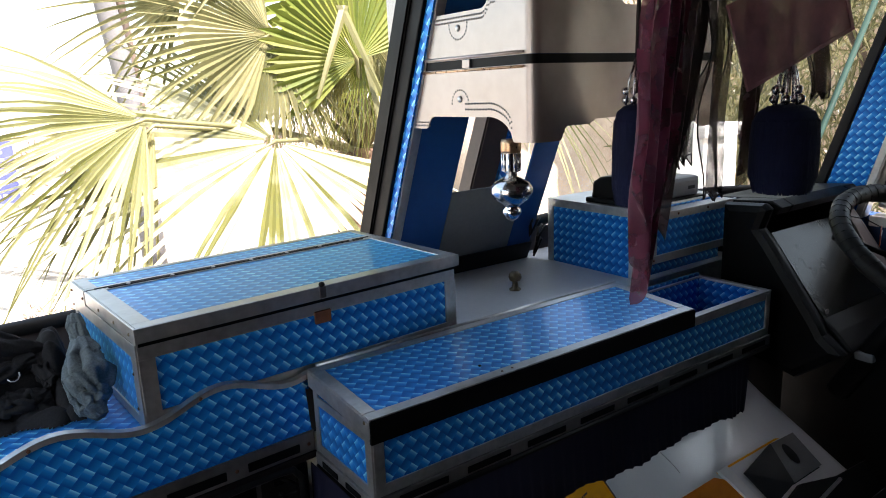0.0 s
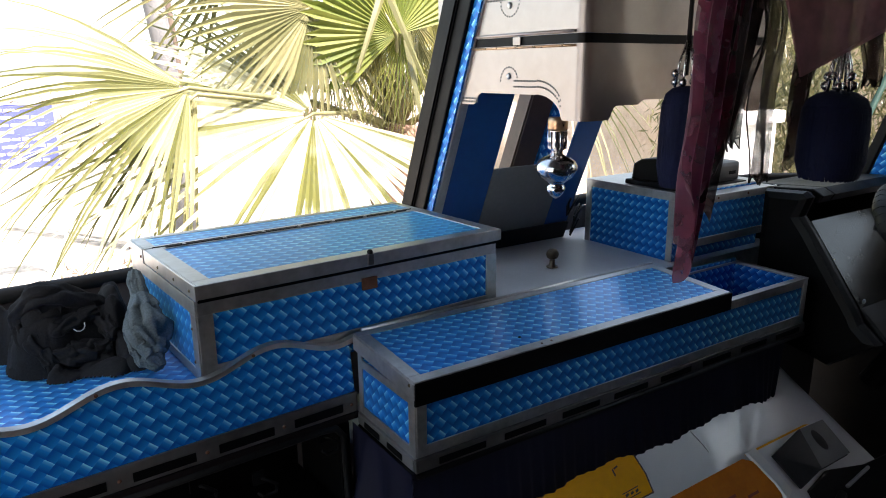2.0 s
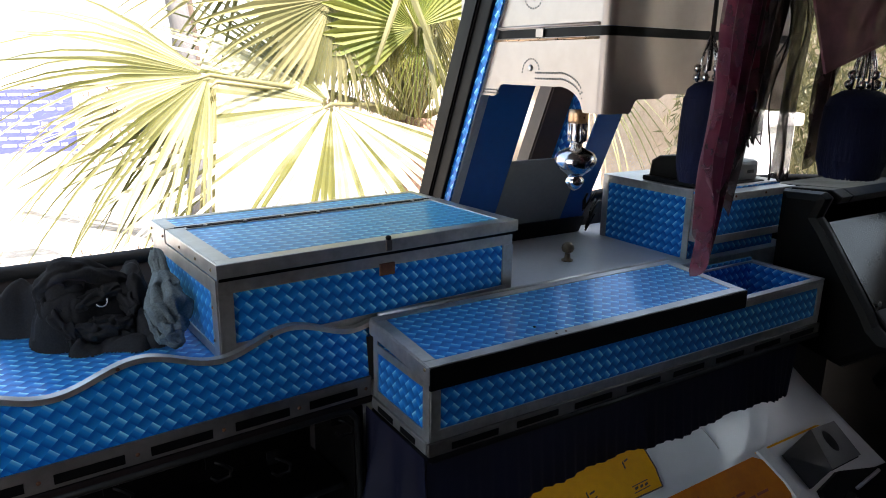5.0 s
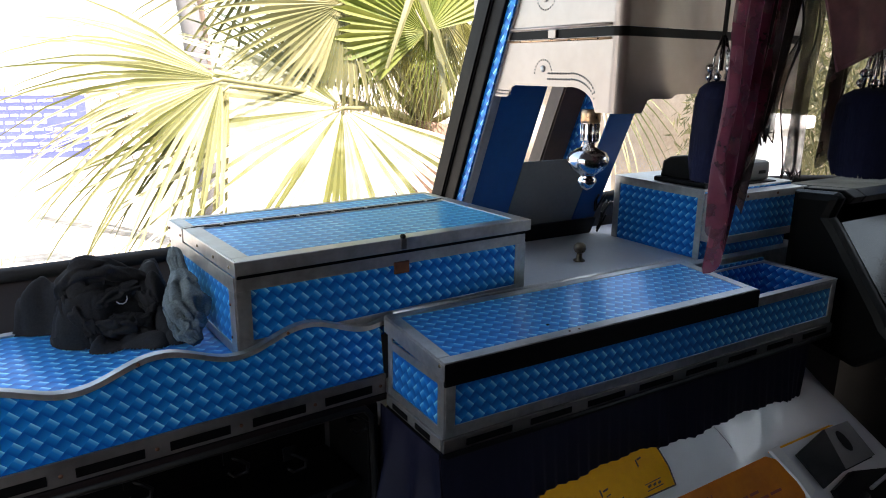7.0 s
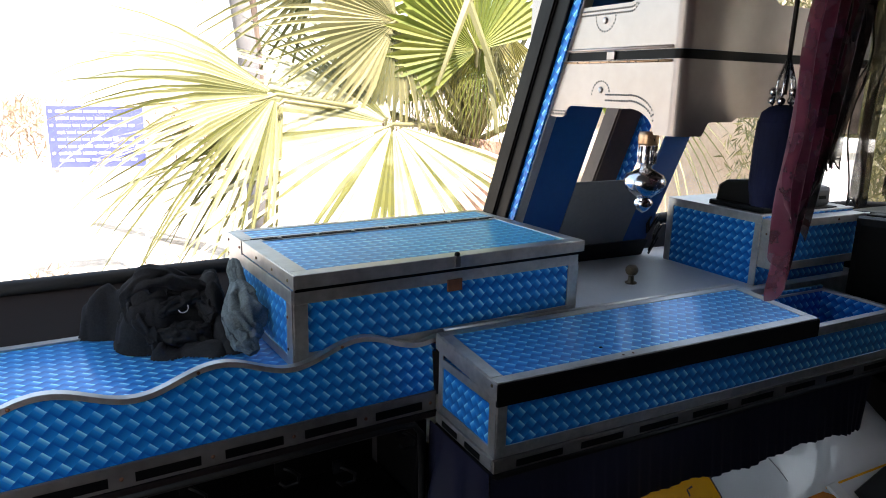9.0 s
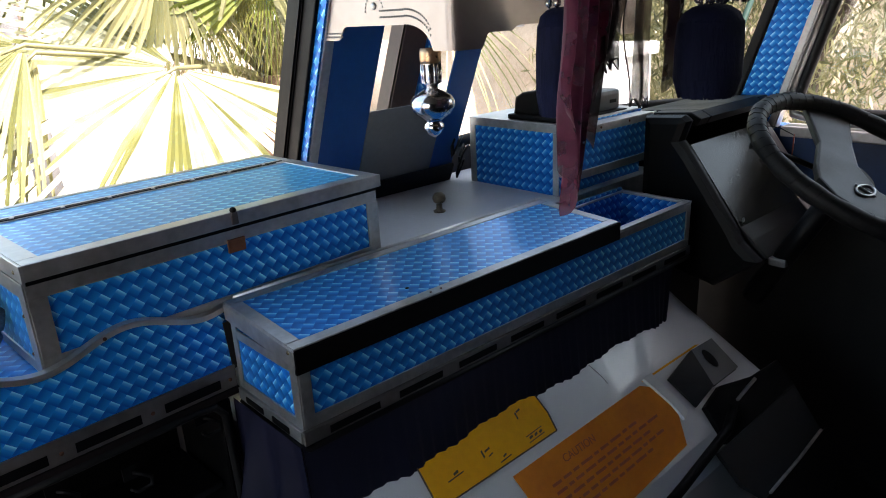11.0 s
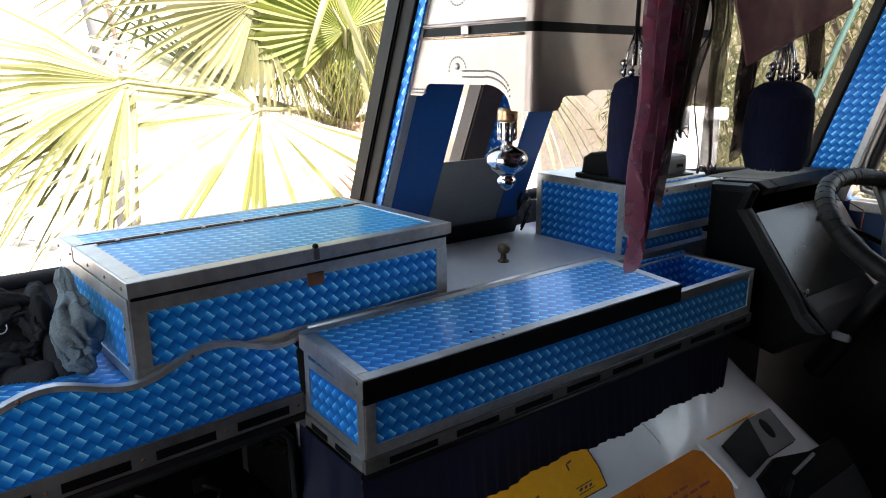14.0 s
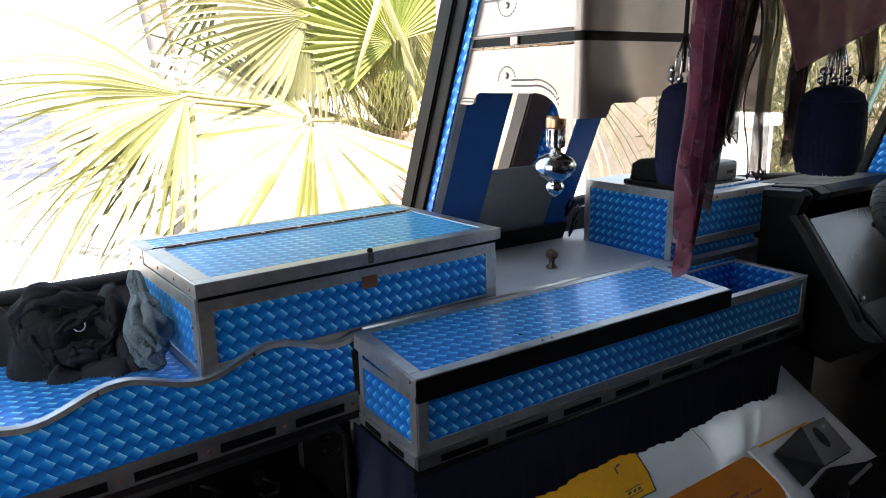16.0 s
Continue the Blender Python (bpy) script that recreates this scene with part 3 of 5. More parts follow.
part("hasp_pin", lathe([(0.004, 0), (0.005, 0.003), (0.0035, 0.006), (0.001, 0.007)], 12, (0.272, -0.004, 0.148)), BLACK, hasp, smooth=True)
part("staple_plate", brick(0.262, 0.290, 0.005, 0.009, 0.086, 0.106, 0.001), RUST, chest, "rusty staple plate")

# ---- long box over the engine hood ----
long_box = thing("long_box", "long blue foil box with aluminium trim and an open tray end", "box", (0.381, 0.732, 0.0))
LW, LD, Z0, Z1 = 0.986, 0.174, 0.773, 0.868
framed("front_panel", 0.0, LW, Z0, Z1, 0.0, long_box, 0.017, top=False)
part("trim_strip", brick(0.70, LW, -0.0025, 0.0, Z1 - 0.014, Z1, 0.0008), ALU, long_box)
part("side_panel", brick(0.0, 0.006, 0.0065, LD, Z0, Z1), FOIL, long_box)
part("side_panel", brick(LW - 0.006, LW, 0.0065, LD, Z0, Z1), FOIL, long_box)
part("rear_panel", brick(0.0065, LW - 0.0065, LD - 0.006, LD, Z0, Z1 + 0.012), FOIL, long_box)
part("tray_bottom", brick(0.0065, LW - 0.0065, 0.0065, LD - 0.0065, Z0 + 0.004, Z0 + 0.010), FOIL, long_box)
part("tray_wall", brick(0.695, 0.700, 0.0065, LD - 0.0065, Z0 + 0.0105, Z1), FOIL, long_box)
for y0, y1, z0, z1 in ((-0.002, 0.016, Z0, Z1), (LD - 0.014, LD, Z0, Z1 + 0.01), (0.016, LD - 0.014, Z0, Z0 + 0.014), (0.016, LD - 0.014, Z1 - 0.014, Z1)):
    part("trim_strip", brick(-0.0025, -0.0001, y0, y1, z0, z1, 0.0008), ALU, long_box)
for x0, x1, y0, y1 in ((0.697, LW + 0.002, -0.003, 0.012), (LW - 0.016, LW + 0.002, 0.0125, LD - 0.012), (0.697, LW + 0.002, LD - 0.0115, LD + 0.012), (0.697, 0.712, 0.0125, LD - 0.012)):
    part("tray_rim", brick(x0, x1, y0, y1, Z1 + 0.0005, Z1 + 0.005, 0.001), ALU, long_box)
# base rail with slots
# one rail in two tones: the front's shade is in its darker colour
part("base_rail", brick(-0.004, LW + 0.004, -0.006, 0.0, Z0 - 0.022, Z0 - 0.001, 0.001), SHADETRIM, long_box)
part("base_rail", brick(-0.006, 0.0, 0.0005, LD, Z0 - 0.020, Z0 - 0.001, 0.001), ALU, long_box)
for k in range(8):
    u = 0.035 + k * 0.121
    part("slot", brick(u, u + 0.085, -0.0075, -0.0062, Z0 - 0.018, Z0 - 0.007, 0.0005), BLACK, long_box)
part("slot", brick(-0.0075, -0.0062, 0.03, 0.075, Z0 - 0.017, Z0 - 0.007, 0.0005), BLACK, long_box)
part("slot", brick(-0.0075, -0.0062, 0.10, 0.15, Z0 - 0.017, Z0 - 0.007, 0.0005), BLACK, long_box)
part("lower_lip", tube([(-0.002, LD, Z0 - 0.026), (-0.006, 0.0, Z0 - 0.026), (0.0, -0.006, Z0 - 0.027), (LW, -0.006, Z0 - 0.027)], 0.005, 6), BLACK, long_box, smooth=True)
# lid, resting a little raised along its front
def lid_z(y):
    return 0.8965 + (y + 0.012) * 0.07


def slab(x0, x1, y0, y1, d0, d1, bevel=0.0008):
    """A board of the sloping lid, d0 to d1 above its line."""
    bm = bmesh.new()
    v = [bm.verts.new((x, y, lid_z(y) + d)) for d in (d0, d1) for x, y in ((x0, y0), (x1, y0), (x1, y1), (x0, y1))]
    for f in ((0, 1, 2, 3), (4, 5, 6, 7), (0, 1, 5, 4), (1, 2, 6, 5), (2, 3, 7, 6), (3, 0, 4, 7)):
        bm.faces.new([v[k] for k in f])
    bmesh.ops.recalc_face_normals(bm, faces=bm.faces[:])
    if bevel:
        bmesh.ops.bevel(bm, geom=bm.edges[:], offset=bevel, segments=2, affect="EDGES")
    return bm


LX0, LX1, LY0, LY1 = -0.008, 0.697, -0.012, 0.175
lid = part("lid", slab(LX0 + 0.004, LX1 - 0.004, LY0 + 0.004, LY1, -0.012, -0.0022), DARKPAINT, long_box, "hinged lid with blue foil and aluminium edging")
part("lid_panel", slab(LX0 + 0.022, LX1 - 0.022, LY0 + 0.019, LY1 - 0.016, -0.002, -0.0006, 0), FOIL, lid)
for x0, x1, y0, y1 in ((LX0, LX1, LY0, LY0 + 0.0185), (LX0, LX1, LY1 - 0.0155, LY1 + 0.001), (LX0, LX0 + 0.0215, LY0 + 0.019, LY1 - 0.016), (LX1 - 0.0215, LX1, LY0 + 0.019, LY1 - 0.016)):
    part("lid_edging", slab(x0, x1, y0, y1, -0.002, 0.0004), ALU, lid)
part("side_lip", slab(LX0 - 0.001, LX0 + 0.003, LY0, LY1, -0.027, -0.0022), ALU, lid)
part("front_lip", slab(LX0, LX1 + 0.004, LY0 - 0.002, LY0 + 0.003, -0.036, -0.0022), BLACK, lid, "black front lip of the lid")
part("rear_hinge", tube([(0.01, LY1 + 0.005, lid_z(LY1)), (LX1, LY1 + 0.005, lid_z(LY1))], 0.004, 8), ALU, long_box, smooth=True)
for x in (0.23, 0.25):
    rivet("rivet", x, LY0 + 0.009, lid_z(LY0 + 0.009) + 0.0002, "z", lid, 0.0022, RUST)
rivet("hole", 0.215, LY0 + 0.045, lid_z(LY0 + 0.045) - 0.0008, "z", lid, 0.003, BLACK)
rivet("rivet", LX0 - 0.001, 0.0, lid_z(0.0) - 0.008, "-x", lid, 0.003, BRASS)


# dark cloth skirt with a pinked hem, hanging from the box
def hem(u):
    q = (u * 38) % 1.0
    tooth = q / 0.7 if q < 0.7 else (1 - q) / 0.3
    return 0.610 + 0.005 * math.sin(u * 8 + 0.6) + 0.002 * math.sin(u * 41) + 0.019 * tooth - 0.006


bms = bmesh.new()
us = [k / 380 for k in range(381)]
rows = []
for u in us:
    cols = []
    for k in range(7):
        v = k / 6
        x = 0.372 + u * (0.93 - 0.045 * v * max(0.0, u - 0.9) / 0.1)
        dy = 0.0015 * math.sin(u * 60) + 0.003 * math.sin(u * 17 + 1)
        cols.append(bms.verts.new((x, 0.728 + dy * v - 0.014 * v, 0.752 + (hem(u) - 0.752) * v)))
    rows.append(cols)
for p, q in zip(rows, rows[1:]):
    for k in range(6):
        bms.faces.new((p[k], q[k], q[k + 1], p[k + 1]))
# the cloth turns the corner in a few soft folds and hangs lower on the end
side = []
for j in range(57):
    w = j / 56
    cols = []
    for k in range(7):
        v = k / 6
        out = (0.016 * math.sin(w * 15 + 0.4) + 0.012 * math.sin(w * 7)) * v - 0.016 * v * min(1, w * 12)
        low = 0.612 - 0.030 * w + 0.010 * abs(((w * 7) % 1.0) * 2 - 1)
        cols.append(bms.verts.new((0.372 - 0.002 + out * min(1, w * 10), 0.728 + 0.19 * w - 0.014 * v * (1 - w), 0.752 + (low - 0.752) * v)))
    side.append(cols)
for p, q in zip(side, side[1:]):
    for k in range(6):
        bms.faces.new((p[k], q[k], q[k + 1], p[k + 1]))
tagged(part("skirt_cloth", bms, NAVY, None, smooth=True), "dark navy cloth skirt with a zigzag hem under the box", "cloth")

# ---- engine hood ----
hood = thing("engine_hood", "silver painted engine hood with warning stickers and a bracket", "engine cover")
outline = [(1.10, 0.70), (0.80, 0.695), (0.765, 0.672), (0.735, 0.636), (0.56, 0.452), (0.53, 0.40), (0.52, 0.30), (0.52, FLOOR), (1.10, FLOOR)]
cover = prism(outline, "x", 0.385, 1.40, 0.016)
for v in cover.verts:
    if v.co.x > 1.3:
        # the driver's end slants outward toward the foot and is rounded over
        v.co.x += min(0.085, max(-0.05, (0.655 - v.co.z) * 0.72 - 0.045))
part("cover", cover, HOODPAINT, hood, smooth=False)
part("end_plate", prism(outline, "x", 0.377, 0.3845), HOODPAINT, hood)
part("vent_hole", prism([(0.70 + 0.016 * math.cos(k * math.pi / 8), 0.575 + 0.016 * math.sin(k * math.pi / 8)) for k in range(16)], "x", 0.3755, 0.3768), BLACK, hood)


def on_hood(x, s, lift=0.002):
    """A place on the sloping face: s metres down from its upper edge."""
    return Vector((x, 0.735 - s * 0.691 - lift * 0.72, 0.636 - s * 0.727 + lift * 0.69))


def hood_plate(poly, lift=0.002, thick=0.0015):
    bm = bmesh.new()
    lo, hi = [bm.verts.new(on_hood(x, s, lift)) for x, s in poly], [bm.verts.new(on_hood(x, s, lift + thick)) for x, s in poly]
    n = len(poly)
    bm.faces.new(lo)
    bm.faces.new(hi)
    for i in range(n):
        bm.faces.new((lo[i], lo[(i + 1) % n], hi[(i + 1) % n], hi[i]))
    bmesh.ops.recalc_face_normals(bm, faces=bm.faces[:])
    return bm


def pad_outline(x0, x1, s0, s1, r, n=6):
    """A plate outline with rounded corners at its x1 end."""
    arc = [(x1 - r + r * math.sin(k * math.pi / 2 / n), s0 + r - r * math.cos(k * math.pi / 2 / n)) for k in range(n + 1)]
    arc += [(x1 - r + r * math.cos(k * math.pi / 2 / n), s1 - r + r * math.sin(k * math.pi / 2 / n)) for k in range(n + 1)]
    return [(x0, s0)] + arc + [(x0, s1)]


pad = hood_plate(pad_outline(0.40, 1.335, -0.045, 0.088, 0.028), 0.0, 0.012)
bmesh.ops.bevel(pad, geom=pad.edges[:], offset=0.004, segments=2, affect="EDGES")
part("raised_panel", pad, HOODPAINT, hood, "raised silver pad with a rounded end")
part("paint_line", hood_plate([(1.10, 0.094), (1.31, 0.094), (1.325, 0.098), (1.10, 0.098)], 0.001, 0.001), YELLOW, hood, "thin yellow line")
part("scratch", tube([on_hood(0.985 + 0.018 * math.sin(k * 0.3), 0.015 + 0.012 * k, 0.0125) for k in range(5)], 0.0009, 5), ALU, hood, smooth=True)
YL = [(0.549, -0.01), (0.824, -0.01), (0.832, 0.05), (0.828, 0.083), (0.549, 0.085)]
sticker = part("yellow_label", hood_plate(YL, 0.0125), YELLOW, hood, "yellow warning sticker with dark print")
for (xa, ta), (xb, tb) in zip(YL[1:] + YL[:1], YL[2:] + YL[:2]):
    part("border", tube([on_hood(xa, ta, 0.0142), on_hood(xb, tb, 0.0142)], 0.0014, 5), PRINT, sticker)
for x, t, w, h in ((0.585, 0.058, 0.034, 0.002), (0.60, 0.052, 0.010, 0.004), (0.665, 0.046, 0.003, 0.012), (0.672, 0.048, 0.012, 0.003), (0.675, 0.058, 0.010, 0.002), (0.765, 0.022, 0.003, 0.012), (0.770, 0.020, 0.010, 0.003), (0.762, 0.064, 0.040, 0.0016), (0.762, 0.075, 0.040, 0.0016), (0.767, 0.068, 0.008, 0.004), (0.780, 0.068, 0.007, 0.004), (0.792, 0.068, 0.007, 0.004), (0.690, 0.076, 0.026, 0.002), (0.70, 0.070, 0.008, 0.003)):
    part("print_mark", hood_plate([(x, t), (x + w, t - 0.002), (x + w, t + h - 0.002), (x, t + h)], 0.0145, 0.0006), PRINT, sticker)
orange = part("orange_label", hood_plate([(0.705, 0.106), (1.085, 0.100), (1.118, 0.118), (1.135, 0.185), (1.105, 0.240), (0.725, 0.262)], 0.002), ORANGE, hood, "orange caution sticker with rows of small print")
cut = bpy.data.curves.new("caution", "FONT")
cut.body, cut.size, cut.extrude = "CAUTION", 0.020, 0.0002
word = new("caution_word", cut)
dg = bpy.context.evaluated_depsgraph_get()
word_mesh = bpy.data.meshes.new_from_object(word.evaluated_get(dg))
bpy.data.objects.remove(word)
wm = bmesh.new()
wm.from_mesh(word_mesh)
for v in wm.verts:
    v.co = on_hood(0.815 + v.co.x, 0.136 - v.co.y, 0.0042 + v.co.z)
part("caution_word", wm, REDPRINT, orange, "red heading reading CAUTION")
rp = random.Random(9)
for k in range(5):
    x = 0.765
    while x < 1.02 + 0.03 * (k % 2):
        w = rp.uniform(0.012, 0.035)
        t = 0.152 + k * 0.014 - (x - 0.785) * 0.02
        part("text_bar", hood_plate([(x, t), (x + w, t), (x + w, t + 0.005), (x, t + 0.005)], 0.0042, 0.0004), REDPRINT, orange)
        x += w + 0.007
bracket = part("bracket", hood_plate([(1.255, 0.097), (1.338, 0.100), (1.358, 0.180), (1.250, 0.180)], 0.022, 0.006), GREYPLASTIC, hood, "dark grey folded steel bracket")
foot_bm = bmesh.new()
fv = [foot_bm.verts.new(on_hood(x, t, d)) for d0 in (0.0, 0.005) for x, t, d in ((1.165, 0.120, 0.002 + d0), (1.255, 0.097, 0.023 + d0), (1.250, 0.180, 0.023 + d0), (1.190, 0.196, 0.002 + d0))]
for f in ((0, 1, 2, 3), (4, 5, 6, 7), (0, 1, 5, 4), (1, 2, 6, 5), (2, 3, 7, 6), (3, 0, 4, 7)):
    foot_bm.faces.new([fv[k] for k in f])
bmesh.ops.recalc_face_normals(foot_bm, faces=foot_bm.faces[:])
# folded leg and side take darker materials: their shade is put in there
part("bracket_leg", foot_bm, SPOKEGREY, bracket)
part("bracket_side", hood_plate([(1.256, 0.1795), (1.357, 0.1795), (1.355, 0.183), (1.258, 0.183)], 0.001, 0.021), BLACK, bracket)
part("bracket_hole", hood_plate([(1.292 + 0.013 * math.cos(a) + 0.006 * math.sin(a), 0.132 + 0.023 * math.sin(a)) for a in [k * math.pi / 8 for k in range(16)]], 0.0282, 0.0006), BLACK, bracket)
part("white_clip", hood_plate([(1.100, 0.094), (1.128, 0.092), (1.152, 0.158), (1.160, 0.190), (1.136, 0.200), (1.130, 0.165)], 0.002, 0.007), WHITEWASH, hood, "chipped white plastic clip")
part("latch_plate", hood_plate([(1.205, 0.205), (1.285, 0.190), (1.40, 0.215), (1.52, 0.222), (1.52, 0.285), (1.20, 0.285)], 0.002, 0.012), BLACK, hood, "black latch plate")
part("latch_rod", tube([on_hood(1.30, 0.232, 0.02), on_hood(1.395, 0.222, 0.02)], 0.004, 8), ALU, hood, smooth=True)
part("tool_tray", hood_plate([(1.16, 0.286), (1.52, 0.286), (1.50, 0.395), (1.20, 0.405), (1.165, 0.36)], 0.003, 0.010), SPOKEGREY, hood, "dull dark grey tray")
part("tray_edge", tube([on_hood(1.22, 0.404, 0.016), on_hood(1.36, 0.400, 0.017), on_hood(1.495, 0.393, 0.016)], 0.0035, 8), ALU, hood, smooth=True)
part("lower_cover", hood_plate([(1.16, 0.41), (1.53, 0.40), (1.53, 0.62), (1.16, 0.62)], 0.003, 0.006), BLACK, hood)
lever = thing("hood_lever", "black lever lying across the engine hood", "lever")
part("rod", tube([on_hood(0.90, 0.30, 0.012), on_hood(1.0, 0.285, 0.03), on_hood(1.20, 0.262, 0.03), on_hood(1.28, 0.24, 0.014)], 0.010, 8), BLACK, lever, smooth=True)
part("grip", tube([on_hood(0.86, 0.305, 0.012), on_hood(0.93, 0.297, 0.014)], 0.014, 10), RUBBER, lever, smooth=True)

# ---- grey shelf, knob ----
shelf = thing("centre_shelf", "plain grey painted steel shelf in front of the windscreen", "shelf")
part("top", brick(0.70, 1.56, 0.925, 1.33, 0.872, LEDGE_Z, 0.003), GREYPAINT, shelf)
part("front_edge", brick(0.70, 1.56, 0.918, 0.924, 0.78, LEDGE_Z + 0.003, 0.001), ALU, shelf)
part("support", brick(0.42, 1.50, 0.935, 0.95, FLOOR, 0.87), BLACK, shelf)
knob = thing("release_knob", "small tarnished brass knob on the grey shelf", "knob", (0.945, 1.075, LEDGE_Z))
part("base", lathe([(0.013, 0), (0.013, 0.003), (0.007, 0.006), (0.006, 0.018)], 16), BRASS, knob, smooth=True)
part("head", lathe([(0.006, 0.018), (0.012, 0.022), (0.0145, 0.029), (0.013, 0.036), (0.008, 0.041), (0.001, 0.042)], 16), BRASS, knob, smooth=True)

# ---- driver's side box with drawer ----
side_box = thing("side_box", "blue foil box with an aluminium framed drawer pulled ajar", "box", (1.19, 0.905, LEDGE_Z))
part("body", brick(0.0, 0.32, 0.045, 0.315, 0.0, 0.155, 0.001), FOIL, side_box)
for y0, y1, z0, z1 in ((0.044, 0.06, 0.0, 0.14), (0.298, 0.316, 0.0, 0.14), (0.044, 0.316, 0.14, 0.158)):
    part("trim_strip", brick(-0.003, -0.0002, y0, y1, z0, z1, 0.0008), ALU, side_box)
part("top_plate", brick(-0.003, 0.323, 0.044, 0.318, 0.1555, 0.159, 0.001), ALU, side_box)
drawer = part("drawer", brick(0.0, 0.315, 0.006, 0.0445, 0.044, 0.151, 0.001), ALU, side_box, "aluminium framed drawer front with blue foil")
part("drawer_panel", brick(0.018, 0.299, 0.003, 0.0055, 0.060, 0.135), FOIL, drawer)
for x0, x1, z0, z1 in ((0.0, 0.315, 0.1355, 0.153), (0.0, 0.315, 0.042, 0.0595), (0.0, 0.0175, 0.06, 0.135), (0.2995, 0.315, 0.06, 0.135)):
    part("drawer_edging", brick(x0, x1, 0.0, 0.0055, z0, z1, 0.0008), ALU, drawer)
for x, z in ((0.008, 0.05), (0.008, 0.145), (0.09, 0.145), (0.2, 0.145)):
    rivet("rivet", x, 0.0, z, "-y", drawer, 0.003, RUST)
for y in (0.015, 0.03):
    rivet("rivet", 0.0, y, 0.12, "-x", drawer, 0.0025, RUST)

dev = thing("phone_stand", "black plastic stand on the side box", "stand", (1.19, 0.98, LEDGE_Z + 0.159))
part("base", brick(0.012, 0.075, -0.02, 0.13, 0.0, 0.012, 0.004), BLACK, dev)
part("body", prism([(0.0, 0.012), (0.115, 0.012), (0.11, 0.05), (0.09, 0.062), (0.03, 0.07), (0.0, 0.07)], "x", 0.016, 0.07, 0.006), BLACK, dev)
radio = thing("grey_receiver", "grey plastic radio box lying on the side box", "radio", (1.315, 0.97, LEDGE_Z + 0.159))
part("body", brick(0.0, 0.135, 0.0, 0.09, 0.003, 0.050, 0.010), GREYPLASTIC, radio, smooth=False)
part("foot_plate", brick(-0.01, 0.145, -0.012, 0.10, 0.0, 0.0028, 0.001), BLACK, radio)
part("button", brick(0.09, 0.115, -0.001, 0.0, 0.02, 0.028), BLACK, radio)
for k, (dx, dz) in enumerate(((0.0, 0.0), (0.012, 0.03), (-0.01, 0.055))):
    pts = [(1.17 + dx + 0.02 * math.sin(j * 0.9 + k), 1.245 + 0.012 * math.cos(j * 0.7 + k), LEDGE_Z + 0.006 + dz + 0.05 * abs(math.sin(j * 0.55 + k * 0.8))) for j in range(12)]
    tagged(part("cable", tube(pts, 0.003, 6), RUBBER, None, smooth=True), "thin black cable coiled behind the side box", "cable", group="cables")


# ---- board behind the shelf ----
def board(x0, x1, z0, z1, lift=0.0, thick=0.008, bevel=0.001):
    """A piece of the raked board before the windscreen."""
    bm = bmesh.new()
    v = [bm.verts.new((x, 1.236 - RAKE * (z - 1.0) - lift + d, z)) for z in (z0, z1) for x, d in ((x0, 0), (x1, 0), (x1, thick), (x0, thick))]
    for f in ((0, 1, 2, 3), (4, 5, 6, 7), (0, 1, 5, 4), (1, 2, 6, 5), (2, 3, 7, 6), (3, 0, 4, 7)):
        bm.faces.new([v[k] for k in f])
    bmesh.ops.recalc_face_normals(bm, faces=bm.faces[:])
    if bevel:
        bmesh.ops.bevel(bm, geom=bm.edges[:], offset=bevel, segments=2, affect="EDGES")
    return bm


panel = thing("screen_board", "raked blue and grey board, its shade in the blue, with a window opening", "board")
part("blue_board", board(0.757, 0.872, LEDGE_Z, 1.50), BOARDSHADE, panel)
part("blue_board", board(1.09, 1.165, LEDGE_Z, 1.50), BOARDSHADE, panel)
part("grey_board", board(0.873, 1.089, LEDGE_Z, 1.096), GREYBOARD, panel)
part("cross_board", board(0.873, 1.089, 1.30, 1.50), BOARDSHADE, panel)
part("edging", board(0.735, 0.7565, LEDGE_Z, 1.50, 0.003, 0.012), ALU, panel, "aluminium corner edging")
part("return_board", prism([(1.237 + RAKE * 0.06, 0.94), (1.285, 0.94), (1.285 - RAKE * 0.56, 1.50), (1.237 - RAKE * 0.5, 1.50)], "x", 0.730, 0.7345), FOIL, panel)
part("return_seal", prism([(1.2855, 0.94), (1.345, 0.94), (1.345 - RAKE * 0.56, 1.50), (1.2855 - RAKE * 0.56, 1.50)], "x", 0.722, 0.7345, 0.003), BLACK, panel, "thick black rubber seal")
# black strip put in for the deep shadow along the board's foot
part("foot_shadow", board(0.757, 1.165, LEDGE_Z, 0.930, 0.010, 0.009), RUBBER, panel, "black strip put in for the shadow along the foot")
part("opening_edge", board(0.866, 0.873, 1.096, 1.30, -0.004, 0.006), DARKPAINT, panel)

# ---- riveted cabinet hanging before the windscreen ----
cab = thing("riveted_cabinet", "riveted pale aluminium hanging cabinet with scalloped openings", "cabinet")
X0, X1, YF, YB, RC = 0.738, 1.235, 0.790, 1.210, 0.020


def side_low(y):
    s = y - 0.820
    if y > 1.085:
        return 1.246
    if y > 1.065:
        return 1.246 + 0.022 * math.sin((1.085 - y) / 0.02 * math.pi / 2)
    if s < 0.02:
        return 1.229
    if s < 0.085:
        q = (s - 0.02) / 0.065
        return 1.229 + 0.041 * (1 - (1 - q) ** 2) ** 0.5
    return 1.269


def rear_low(x):
    s = min(x - X0, X1 - x)
    if s < 0.062:
        return 1.229
    if s < 0.076:
        return 1.229 + 0.023 * math.sin((s - 0.062) / 0.014 * math.pi / 2)
    if s < 0.129:
        return 1.252
    if s < 0.142:
        return 1.252 + 0.008 * (s - 0.129) / 0.013
    return 1.260


